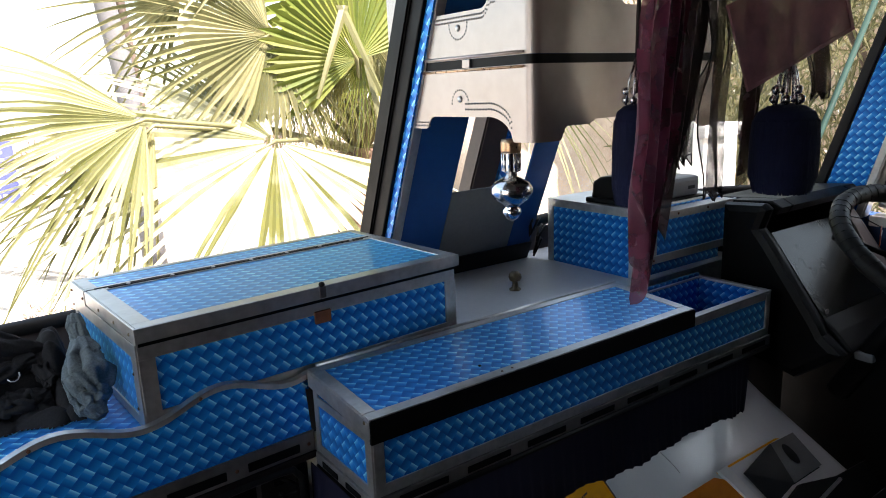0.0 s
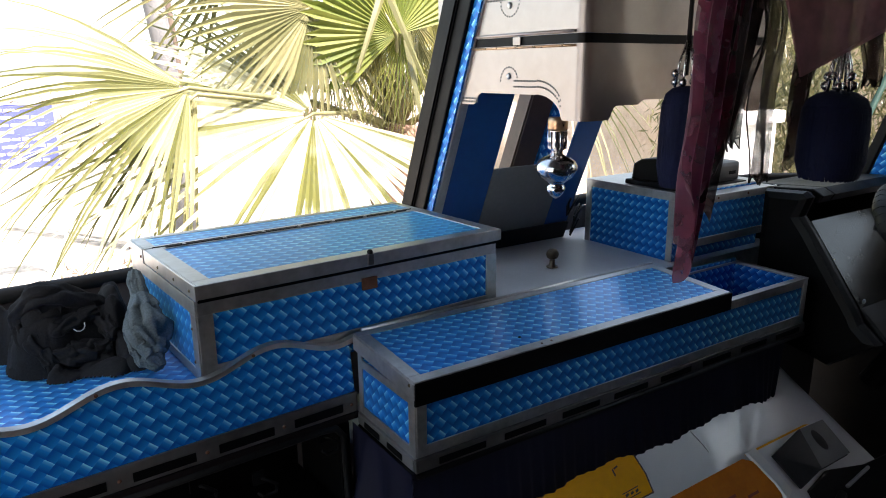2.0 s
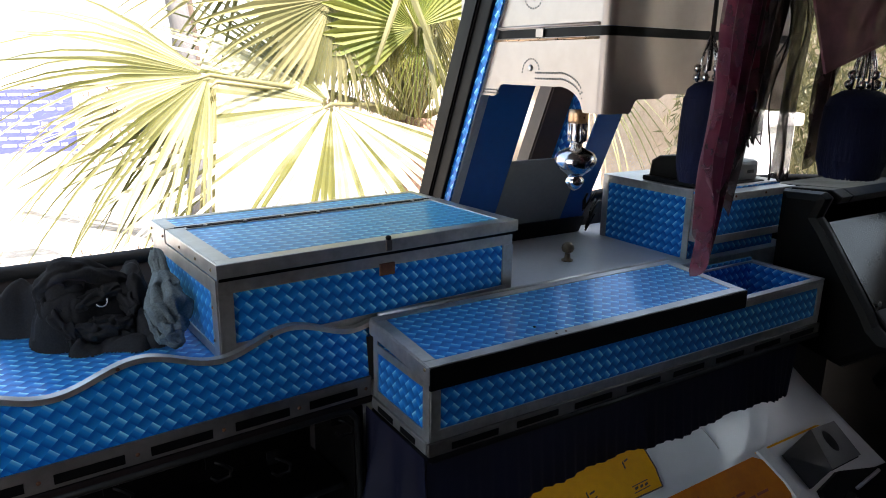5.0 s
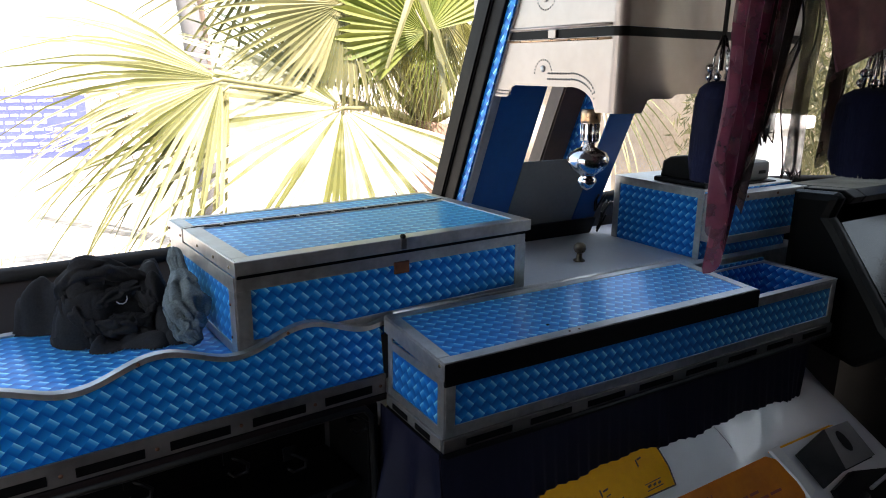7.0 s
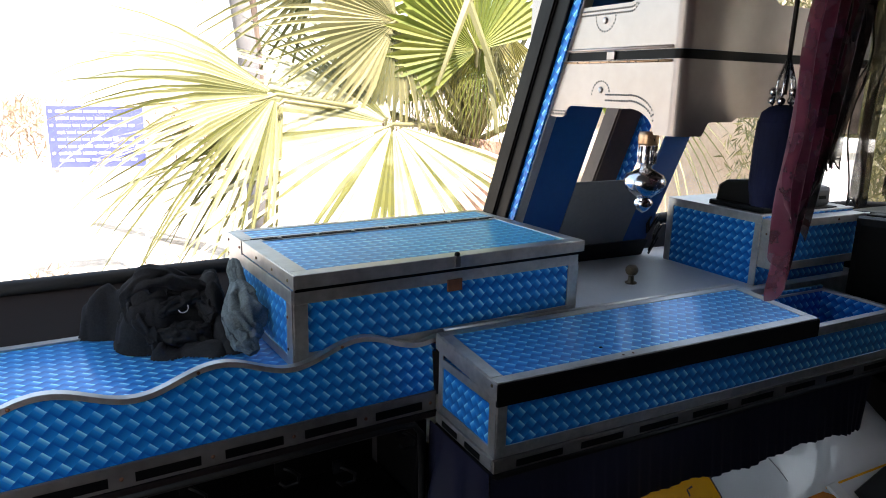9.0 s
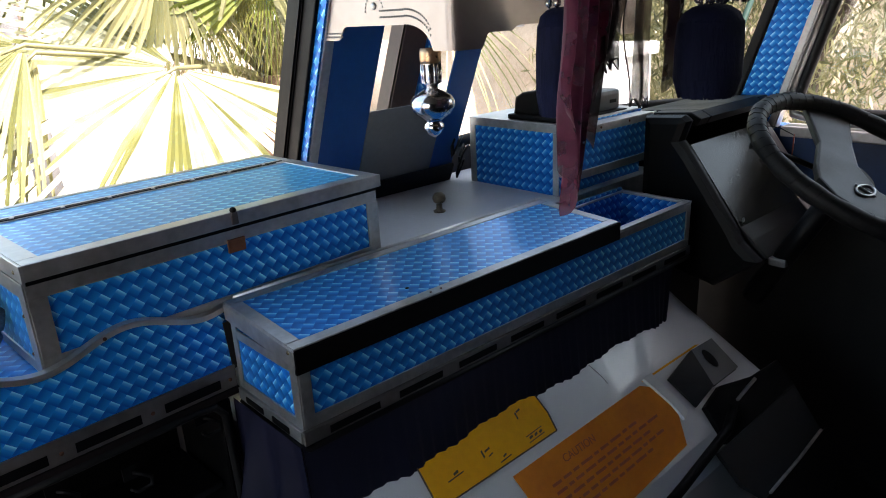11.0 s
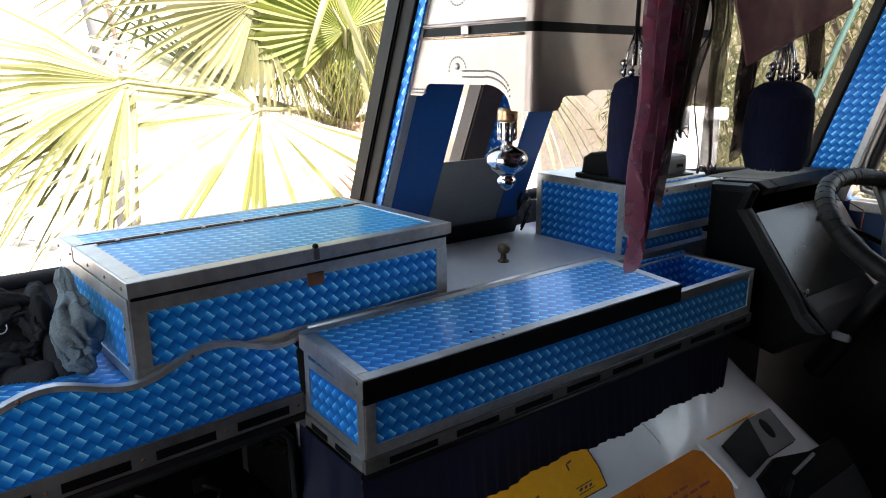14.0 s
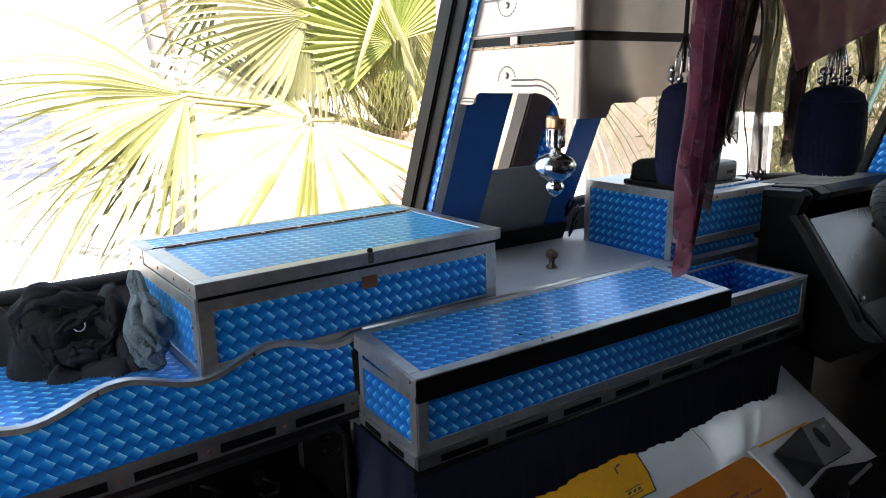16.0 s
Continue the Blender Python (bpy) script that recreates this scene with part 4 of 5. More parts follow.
def unfold():
    """Stations round the cabinet in plan: place and lower edge, from the back of one side to the back of the other."""
    out = []
    for k in range(58):
        y = YB + (YF + RC - YB) * k / 57
        out.append((X0, y, side_low(y), "side"))
    for k in range(1, 10):
        a = math.pi / 2 * k / 10
        out.append((X0 + RC * (1 - math.cos(a)), YF + RC * (1 - math.sin(a)), 1.229, "bend"))
    for k in range(81):
        x = X0 + RC + (X1 - X0 - 2 * RC) * k / 80
        out.append((x, YF, rear_low(x), "rear"))
    for k in range(1, 10):
        a = math.pi / 2 * k / 10
        out.append((X1 - RC * (1 - math.sin(a)), YF + RC * (1 - math.cos(a)), 1.229, "bend"))
    for k in range(58):
        y = YF + RC + (YB - YF - RC) * k / 57
        out.append((X1, y, side_low(y), "side"))
    return out


def skin(z_of, material, name, label=""):
    """The folded sheet between two heights given for every station."""
    bm = bmesh.new()
    st = unfold()
    cols = []
    for x, y, low, kind in st:
        a, b = z_of(x, y, low, kind)
        cols.append([bm.verts.new((x, y, a + (b - a) * k / 3)) for k in range(4)])
    for p, q in zip(cols, cols[1:]):
        for k in range(3):
            bm.faces.new((p[k], q[k], q[k + 1], p[k + 1]))
    bm.normal_update()
    bmesh.ops.recalc_face_normals(bm, faces=bm.faces[:])
    bmesh.ops.solidify(bm, geom=bm.faces[:], thickness=0.003)
    return part(name, bm, material, cab, label)


def upper_cut(x, y, low, kind):
    """Upper edge of the second tier, dipping into its openings."""
    if kind == "side":
        a, b = 0.89, 1.068
        s = min(y - a, b - y)
    elif kind == "rear":
        a, b = 0.93, 1.15
        s = min(x - a, b - x)
    else:
        return 1.60
    if s <= 0:
        return 1.60
    return 1.447 + (0.025 * (1 - min(1, s / 0.025)) ** 2 if s < 0.025 else 0)


skin(lambda x, y, low, kind: (low, 1.352), SHEET, "lower_tier")
skin(lambda x, y, low, kind: (1.3675, upper_cut(x, y, low, kind)), SHEET, "upper_tier")
skin(lambda x, y, low, kind: (1.60, 1.80), SHEET, "top_tier")
skin(lambda x, y, low, kind: (1.3525, 1.367), BLACK, "slotted_band", "dark recessed band with pale tabs")
part("roof_plate", brick(X0 + 0.004, X1 - 0.004, YF + 0.01, YB - 0.002, 1.585, 1.595), SHEET, cab)
part("mid_plate", brick(X0 + 0.004, X1 - 0.004, YF + 0.01, YB - 0.002, 1.352, 1.360), BLACK, cab)
for y in (1.199, 1.140, 0.955):
    part("tab", brick(X0 - 0.004, X0 - 0.0012, y - 0.010, y + 0.010, 1.353, 1.3665, 0.0006), SHEET, cab)
part("fold_edge", tube([(X0 - 0.002, YB, 1.371), (X0 - 0.002, YF + RC, 1.371)], 0.0028, 6), SHEET, cab, smooth=True)
part("fold_edge", tube([(X0 - 0.002, YB, 1.349), (X0 - 0.002, YF + RC, 1.349)], 0.0022, 6), COPPER, cab, smooth=True)
# rows of small rivets following the scallops, too many to count
bmd = bmesh.new()


def dot(x, y, z, r=0.0020, facing="-x"):
    t = {"-x": pose(x, y, z, 0, -90), "-y": pose(x, y, z, 90)}[facing]
    vs = [bmd.verts.new(t @ Vector((r * math.cos(a), r * math.sin(a), 0.0))) for a in [k * math.pi / 3 for k in range(6)]]
    tip = bmd.verts.new(t @ Vector((0, 0, r * 0.7)))
    for k in range(6):
        bmd.faces.new((vs[k], vs[(k + 1) % 6], tip))


for row in (0.010, 0.020):
    for k in range(34):
        y = 0.842 + k * 0.0042
        if y < 0.965:
            dot(X0 - 0.0004, y, side_low(y) + row + 0.003)
for k in range(14):
    y = 1.075 + k * 0.0052
    dot(X0 - 0.0004, y, 1.252)
    dot(X0 - 0.0004, y, 1.258)
for row in (0.008, 0.015):
    for k in range(46):
        y = 0.88 + k * 0.0046
        dot(X0 - 0.0004, y, upper_cut(X0, min(max(y, 0.892), 1.066), 0, "side") - row)
for k in range(13):
    a = math.pi * k / 12
    dot(X0 - 0.0004, 0.979 + 0.026 * math.cos(a), 1.428 - 0.026 * math.sin(a))
    dot(X0 - 0.0004, 0.979 + 0.024 * math.cos(a), 1.292 + 0.024 * math.sin(a))
tagged(part("rivet_seam", bmd, GREYBOARD, cab), "rows of small rivets", kind="stuff")
for y, z in ((0.979, 1.421), (0.979, 1.300)):
    rivet("boss", X0 - 0.0004, y, z, "-x", cab, 0.006)
rivet("boss", X0 - 0.0004, 1.160, 1.262, "-x", cab, 0.004, RUST)
for z in (1.42, 1.30):
    rivet("boss", 1.04, YF - 0.0004, z, "-y", cab, 0.006)
FX, FY = 0.758, 0.868
fin = part("finial", lathe([(0.0005, 1.090), (0.010, 1.096), (0.017, 1.106), (0.016, 1.112), (0.012, 1.116), (0.017, 1.121), (0.030, 1.130), (0.036, 1.141), (0.036, 1.149), (0.031, 1.158), (0.018, 1.165), (0.010, 1.169), (0.010, 1.176)], 32, (FX, FY, 0)), CHROME, cab, "chromed turned finial", True)
part("collar", lathe([(0.0125 + (0.0016 if k % 2 else 0), z) for k, z in enumerate((1.176, 1.180))] + [(0.0145, 1.21)], 24, (FX, FY, 0)), CHROME, fin, smooth=False)
for k in range(10):
    a = 2 * math.pi * k / 10
    part("flute", tube([(FX + 0.0145 * math.cos(a), FY + 0.0145 * math.sin(a), 1.178), (FX + 0.0150 * math.cos(a), FY + 0.0150 * math.sin(a), 1.208)], 0.0024, 6), CHROME, fin, smooth=True)
part("copper_ring", lathe([(0.0165, 1.209), (0.0175, 1.213), (0.0175, 1.226), (0.016, 1.232)], 24, (FX, FY, 0)), COPPER, fin, "copper ring above the finial", True)


# ---- hanging cloths and tassels ----
def drape(name, material, label, top, bottom, w_top, w_bot, folds, depth, ragged=0.0, category="scarf", seed=1):
    """A gathered strip of cloth hanging from top to bottom."""
    rnd = random.Random(seed)
    ph = [rnd.uniform(0, 6.28) for _ in range(4)]
    t, b = Vector(top), Vector(bottom)

    def at(u, v):
        c = t.lerp(b, v)
        w = w_top + (w_bot - w_top) * v ** 1.1
        if ragged < 0.2:
            w *= 1 - 0.8 * max(0.0, (v - 0.84) / 0.16) ** 1.4
        s = u - 0.5
        edge = 1 + ragged * math.sin(v * 21 + ph[0] + (3 if u > 0.5 else 0)) * abs(s) * 2
        x = c.x + s * w * edge + 0.010 * math.sin(v * 4 + ph[1])
        y = c.y + depth * math.sin(u * folds * 6.28 + ph[2] + v * 1.2) * (0.6 + 0.4 * v) + 0.3 * s * w
        z = c.z + (0.13 * (abs(s) * 2) * v ** 4 - 0.02 * v + 0.006 * math.sin(u * 31 + ph[3]) * v if ragged < 0.2 else ragged * 0.02 * math.sin(u * 40 + ph[3]) * v)
        return (x, y, z)

    ob = part(name, sheet(44, 40, at), material, None, smooth=True)
    if ragged > 0.2:
        for u in (0.0, 1.0):
            part("edging", tube([at(u, k / 36) for k in range(37)], 0.0013, 5), RUBBER, ob, "dark stitched edge", True)
        part("hem", tube([at(k / 20, 1.0) for k in range(21)], 0.0013, 5), RUBBER, ob, "dark stitched edge", True)
    return tagged(ob, label, category)


drape("scarf", SCARF, "maroon gauze scarf hanging in folds from above", (0.80, 0.545, 1.84), (0.690, 0.548, 1.040), 0.16, 0.095, 3.2, 0.016, 0.10, seed=3)
drape("dark_scarf", BROWNGAUZE, "dark brown gauze scarf hanging beside the maroon one", (0.89, 0.575, 1.84), (0.770, 0.580, 1.115), 0.24, 0.105, 3.4, 0.014, 0.12, seed=5)
drape("lace_strip", LACE, "sheer dark lace strip with a ragged black edge", (0.945, 0.59, 1.84), (0.838, 0.59, 1.205), 0.16, 0.085, 3.0, 0.012, 0.50, "lace", seed=8)
drape("lace_strip", LACE, "long sheer dark lace strip reaching down to the side box", (0.985, 0.60, 1.84), (0.935, 0.60, 1.142), 0.12, 0.060, 2.0, 0.012, 0.35, "lace", seed=9)
drape("dark_scarf", BROWNGAUZE, "dark brown gauze hanging behind the tassel", (1.04, 0.585, 1.84), (0.985, 0.585, 1.165), 0.17, 0.05, 3.0, 0.012, 0.14, seed=14)
drape("lace_strip", LACE, "sheer dark lace strip hanging behind the tassel", (1.20, 0.57, 1.84), (1.19, 0.58, 1.285), 0.16, 0.06, 3.0, 0.012, 0.5, "lace", seed=11)


def tassel(x, y, z0, z1, r, name, label):
    """A bound head over a skirt of many hanging strands."""
    e = thing(name, label, "tassel", (x, y, 0))
    rnd = random.Random(int(x * 1000))
    h = z1 - z0
    part("head", lathe([(r * 0.20, z1 + 0.014), (r * 0.55, z1 + 0.010), (r * 0.84, z1 + 0.001), (r * 0.96, z1 - h * 0.12), (r, z1 - h * 0.4), (r, z0 + 0.02), (r * 0.9, z0 + 0.008), (0.004, z0 + 0.004)], 32), NAVYFUR, e, smooth=True)
    bm = bmesh.new()
    for k in range(700):
        a = rnd.uniform(0, 2 * math.pi)
        rr = r * (0.97 + rnd.uniform(-0.03, 0.06))
        d = rnd.uniform(-0.012, 0.010)
        w = 0.0016
        pts = []
        for j, (f, s) in enumerate(((0.75, 0.0), (0.95, 0.10), (1.0, 0.4), (1.0 + d, 0.8), (0.84 + d * 3, 1.0 + rnd.uniform(-0.01, 0.05)))):
            pts.append((Vector((rr * f * math.cos(a + d), rr * f * math.sin(a + d), z1 - h * s)), Vector((-math.sin(a), math.cos(a), 0)) * w))
        rows = [[bm.verts.new(p - q), bm.verts.new(p + q)] for p, q in pts]
        for p, q in zip(rows, rows[1:]):
            bm.faces.new((p[0], p[1], q[1], q[0]))
    tagged(part("fringe", bm, NAVYFUR, e), kind="stuff")
    for k in range(7):
        a = k * 0.8976
        part("strand", tube([(0.018 * math.cos(a), 0.018 * math.sin(a), z1 + 0.012), (0.013 * math.cos(a), 0.013 * math.sin(a), z1 + 0.05), (0.002 * math.cos(a), 0.002 * math.sin(a), z1 + 0.085)], 0.0022, 6), CHROME, e, "silver thread strand", True)
        part("bead", lathe([(0.001, -0.007), (0.0055, -0.004), (0.0068, 0.0), (0.0055, 0.004), (0.001, 0.007)], 12, (0.019 * math.cos(a), 0.019 * math.sin(a), z1 + 0.020 + 0.014 * (k % 2))), CHROME, e, "small glass bead", True)
    part("cord", tube([(0, 0, z1 + 0.03), (0.002, 0, z1 + 0.2), (0, 0, ROOF)], 0.004, 6), RUBBER, e, smooth=True)
    return e


tassel(1.008, 0.53, 1.150, 1.264, 0.048, "tassel", "large dark navy wool tassel with glass beads")
tassel(0.898, 0.72, 1.125, 1.27, 0.036, "tassel", "narrow dark navy wool tassel hanging behind the scarf")
# small framed sheet hanging askew
frame_thing = thing("hanging_frame", "pinkish plastic sleeve hanging askew on a cord", "frame", (0.955, 0.50, 1.395))
fm = pose(0, 0, 0, 0, -22, -12)
part("sleeve", moved(brick(-0.105, 0.105, -0.001, 0.001, -0.055, 0.055), fm), FILM, frame_thing)
for x0, x1, z0, z1 in ((-0.108, 0.108, -0.060, -0.055), (-0.108, 0.108, 0.055, 0.060), (-0.108, -0.101, -0.055, 0.055), (0.101, 0.108, -0.055, 0.055)):
    part("border", moved(brick(x0, x1, -0.002, 0.002, z0, z1), fm), FILM, frame_thing)
part("cord", tube([(-0.05, 0, 0.07), (-0.02, 0.01, 0.2), (0.0, 0.02, ROOF - 1.405)], 0.002, 6), RUBBER, frame_thing, smooth=True)

# ---- instrument housing and steering wheel ----
binnacle = thing("instrument_binnacle", "black plastic instrument housing with a dusty glass", "instrument panel")
prof = [(0.60, 0.74), (0.645, 0.775), (0.66, 0.80), (0.775, 0.955), (0.80, 0.985), (0.785, 1.03), (0.80, 1.042), (0.97, 1.03), (1.08, 0.99), (1.08, 0.70), (0.70, 0.66)]
cheek = [(0.60, 0.74), (0.645, 0.775), (0.66, 0.80), (0.775, 0.955), (0.80, 0.985), (0.785, 1.03), (0.80, 1.042), (0.895, 1.036), (0.895, 0.70), (0.70, 0.66)]
part("left_cheek", prism(cheek, "x", 1.43, 1.472, 0.019), BLACK, binnacle, smooth=False)
part("right_cheek", prism(prof, "x", 1.80, 1.87, 0.012), BLACK, binnacle)
part("hood", prism([(0.785, 1.015), (0.775, 1.032), (0.80, 1.045), (0.97, 1.033), (1.10, 0.99), (1.10, 0.965), (0.96, 1.005)], "x", 1.518, 1.7995, 0.006), BLACK, binnacle)
part("hood_end", prism([(0.785, 1.015), (0.775, 1.032), (0.80, 1.045), (0.895, 1.038), (0.895, 1.010)], "x", 1.4725, 1.5175, 0.003), BLACK, binnacle)
part("lower_bar", prism([(0.60, 0.74), (0.635, 0.775), (0.665, 0.80), (0.69, 0.775), (0.66, 0.70)], "x", 1.4725, 1.7995, 0.006), BLACK, binnacle)
glass_face = part("instrument_glass", prism([(0.668, 0.797), (0.664, 0.800), (0.795, 0.972), (0.800, 0.968)], "x", 1.473, 1.799), DIAL, binnacle, "dusty reflecting instrument glass")
rivet("screw", 1.49, 0.668, 0.812, "-y", binnacle, 0.006)
part("column_switch", brick(1.50, 1.56, 0.57, 0.61, 0.715, 0.735, 0.006), GREYPLASTIC, binnacle)
dash = tagged(part("driver_dashboard", prism([(1.06, 0.70), (1.33, 0.70), (1.33, 0.945), (1.06, 0.97)], "x", 1.52, 1.78, 0.01), BLACK), "black dashboard top under the windscreen", "dashboard", kind="structure")

HUB = Vector((1.505, 0.454, 0.963))
wheel = thing("steering_wheel", "black leather wrapped steering wheel with a grey spoke", "steering wheel", HUB)
wheel.matrix_world = Matrix.Translation(HUB) @ pose(0, 0, 0, 0, 0, -10) @ pose(0, 0, 0, 30)
RW = 0.212
ringpts = [(RW * math.cos(2 * math.pi * k / 72), RW * math.sin(2 * math.pi * k / 72), 0.0) for k in range(72)]
part("rim", tube(ringpts, [0.0185 + 0.0010 * math.sin(k * 1.7) for k in range(72)], 12, True), RUBBER, wheel, "leather wrapped rim", True)
bmw = bmesh.new()
for k in range(60):
    a = 2 * math.pi * k / 60
    c = Vector((RW * math.cos(a), RW * math.sin(a), 0))
    rad, tang = c.normalized(), Vector((-math.sin(a), math.cos(a), 0))
    pts = [c + (rad * math.cos(b) + Vector((0, 0, 1)) * math.sin(b)) * 0.0195 + tang * (0.004 * math.sin(b)) for b in [j * math.pi / 4 for j in range(8)]]
    tube(pts, 0.0007, 4, True, bmw)
tagged(part("stitching", bmw, BLACK, wheel, smooth=True), kind="stuff")
spoke_line = [(0.075, 0.190), (0.165, 0.130), (0.122, 0.099), (0.060, 0.052), (0.002, -0.001), (-0.029, -0.069), (-0.002, -0.150), (0.03, -0.205), (-0.03, -0.207), (-0.09, -0.165), (-0.125, -0.121), (-0.149, -0.050), (-0.135, 0.0), (-0.100, 0.032), (-0.017, 0.085)]
spoke = part("spoke", prism(spoke_line, "z", -0.022, -0.006, 0.005), SPOKEGREY, wheel, "grey plastic centre spoke")
part("hub", lathe([(0.05, -0.06), (0.05, -0.03), (0.04, -0.024), (0.001, -0.023)], 28), BLACK, wheel, smooth=True)
part("emblem", tube([(-0.066 + 0.026 * math.cos(a), -0.060 + 0.014 * math.sin(a), -0.004) for a in [k * math.pi / 10 for k in range(20)]], 0.0022, 6, True), ALU, wheel, "plain pale emblem", True)
part("emblem", tube([(-0.072, -0.04, -0.004), (-0.066, -0.06, -0.004), (-0.060, -0.08, -0.004)], 0.0022, 6), ALU, wheel, smooth=True)
part("column", tube([(0, 0, -0.05), (0, 0.0, -0.40)], [0.022, 0.026], 16), BLACK, wheel, smooth=True)
part("stalk", tube([(0.02, 0.03, -0.06), (-0.06, 0.10, -0.05), (-0.13, 0.15, -0.045)], [0.006, 0.006, 0.009], 8), BLACK, wheel, smooth=True)

tag = thing("key_tag", "small red and white paper tag beside the steering column", "tag", (1.60, 0.62, 0.97), 20)
part("card", brick(-0.02, 0.02, -0.001, 0.001, -0.02, 0.02, 0.0005), REDPRINT, tag)
part("stripe", brick(-0.018, 0.018, -0.002, -0.0012, 0.004, 0.01), SIGNWHITE, tag)
part("string", tube([(0, 0, 0.02), (0.004, 0.03, 0.035), (0.0, 0.06, 0.04)], 0.0012, 5), RUBBER, tag, smooth=True)
seat = thing("driver_seat", "dark blue cloth driver's seat", "seat", (1.42, -0.12, 0.0))
part("cushion", brick(-0.27, 0.27, -0.28, 0.36, 0.36, 0.52, 0.05), SEATCLOTH, seat, smooth=True)
part("backrest", moved(brick(-0.26, 0.26, -0.06, 0.06, 0.0, 0.62, 0.045), pose(0, -0.30, 0.50, 10)), SEATCLOTH, seat, smooth=True)
part("base", brick(-0.2, 0.2, -0.22, 0.28, FLOOR, 0.36, 0.01), BLACK, seat)


# ---- clothes on the ledge ----
def crumple(name, material, ridges, x0, x1, y0, y1, parent, seed, crease=0.010, nx=150, ny=120, label=""):
    """Cloth thrown over a few ridges: steep flanks, sharp creases between them, an uneven hem."""
    off = Vector((seed * 3.1, seed * 1.7, seed * 0.9))

    def height(x, y):
        wx = x + 0.012 * noise.noise(Vector((x * 28, y * 28, 0)) + off)
        wy = y + 0.012 * noise.noise(Vector((x * 28, y * 28, 7)) + off)
        total = 0.0
        for (ax, ay, ah), (bx, by, bh), w in ridges:
            dx, dy = bx - ax, by - ay
            q = max(0.0, min(1.0, ((wx - ax) * dx + (wy - ay) * dy) / (dx * dx + dy * dy)))
            d = math.hypot(wx - ax - dx * q, wy - ay - dy * q) / w
            if d < 1:
                total += ((ah + (bh - ah) * q) * (1 - d ** 2.2) ** 0.75) ** 5
        h = total ** 0.2
        if h <= 0:
            return 0.0
        n1 = noise.noise(Vector((x * 17 + y * 9, y * 15, h * 14)) + off)
        n2 = noise.noise(Vector((x * 30, y * 26 - x * 14, h * 34)) + off * 2)
        cut = crease * (1 - min(1, abs(n1) * 3.2)) + crease * 0.5 * (1 - min(1, abs(n2) * 3.5))
        return max(0.0, h - cut * min(1, h / 0.02) + 0.004 * n1)

    bm = bmesh.new()
    g, hs = [], []
    for i in range(nx + 1):
        g.append([])
        hs.append([])
        for j in range(ny + 1):
            x, y = x0 + (x1 - x0) * i / nx, y0 + (y1 - y0) * j / ny
            h = height(x, y)
            lean = 0.10 * h * noise.noise(Vector((x * 22, y * 22, 3)) + off)
            g[-1].append(bm.verts.new((x + lean, y - 0.12 * h, h + 0.0005)))
            hs[-1].append(h)
    for i in range(nx):
        for j in range(ny):
            if max(hs[i][j], hs[i + 1][j], hs[i + 1][j + 1], hs[i][j + 1]) > 0.002:
                bm.faces.new((g[i][j], g[i + 1][j], g[i + 1][j + 1], g[i][j + 1]))
    bmesh.ops.delete(bm, geom=[v for v in bm.verts if not v.link_faces], context="VERTS")
    return part(name, bm, material, parent, label, True)


def twist(name, material, spine, folds, parent, seed, label=""):
    """A rope of twisted cloth along a spine of (x, y, z, radius), with deep lengthwise folds."""
    pts = [Vector(p[:3]) for p in spine]
    n, segs = 60, 56

    def along(f):
        k = min(len(pts) - 2, int(f * (len(pts) - 1)))
        q = f * (len(pts) - 1) - k
        q = q * q * (3 - 2 * q)
        return pts[k].lerp(pts[k + 1], q), spine[k][3] + (spine[k + 1][3] - spine[k][3]) * q

    bm = bmesh.new()
    rings = []
    for i in range(n + 1):
        f = i / n
        c, r = along(f)
        d = (along(min(1, f + 0.03))[0] - along(max(0, f - 0.03))[0]).normalized()
        side = d.cross(Vector((0, 1, 0.3))).normalized()
        up = d.cross(side)
        ring = []
        for k in range(segs):
            a = 2 * math.pi * k / segs
            nn = noise.noise(Vector((math.cos(a) * 1.6, math.sin(a) * 1.6, f * 7 + seed)))
            fold_r = 0.70 + 0.36 * abs(math.sin(folds * 0.5 * a + 5 * f + 2.2 * nn)) + 0.20 * nn + 0.07 * math.sin(9 * a - 11 * f + 3 * nn)
            ring.append(bm.verts.new(c + (side * math.cos(a) + up * math.sin(a)) * r * fold_r))
        rings.append(ring)
    for p, q in zip(rings, rings[1:]):
        for k in range(segs):
            bm.faces.new((p[k], p[(k + 1) % segs], q[(k + 1) % segs], q[k]))
    bm.faces.new(rings[0])
    bm.faces.new(rings[-1])
    bmesh.ops.recalc_face_normals(bm, faces=bm.faces[:])
    return part(name, bm, material, parent, label, True)


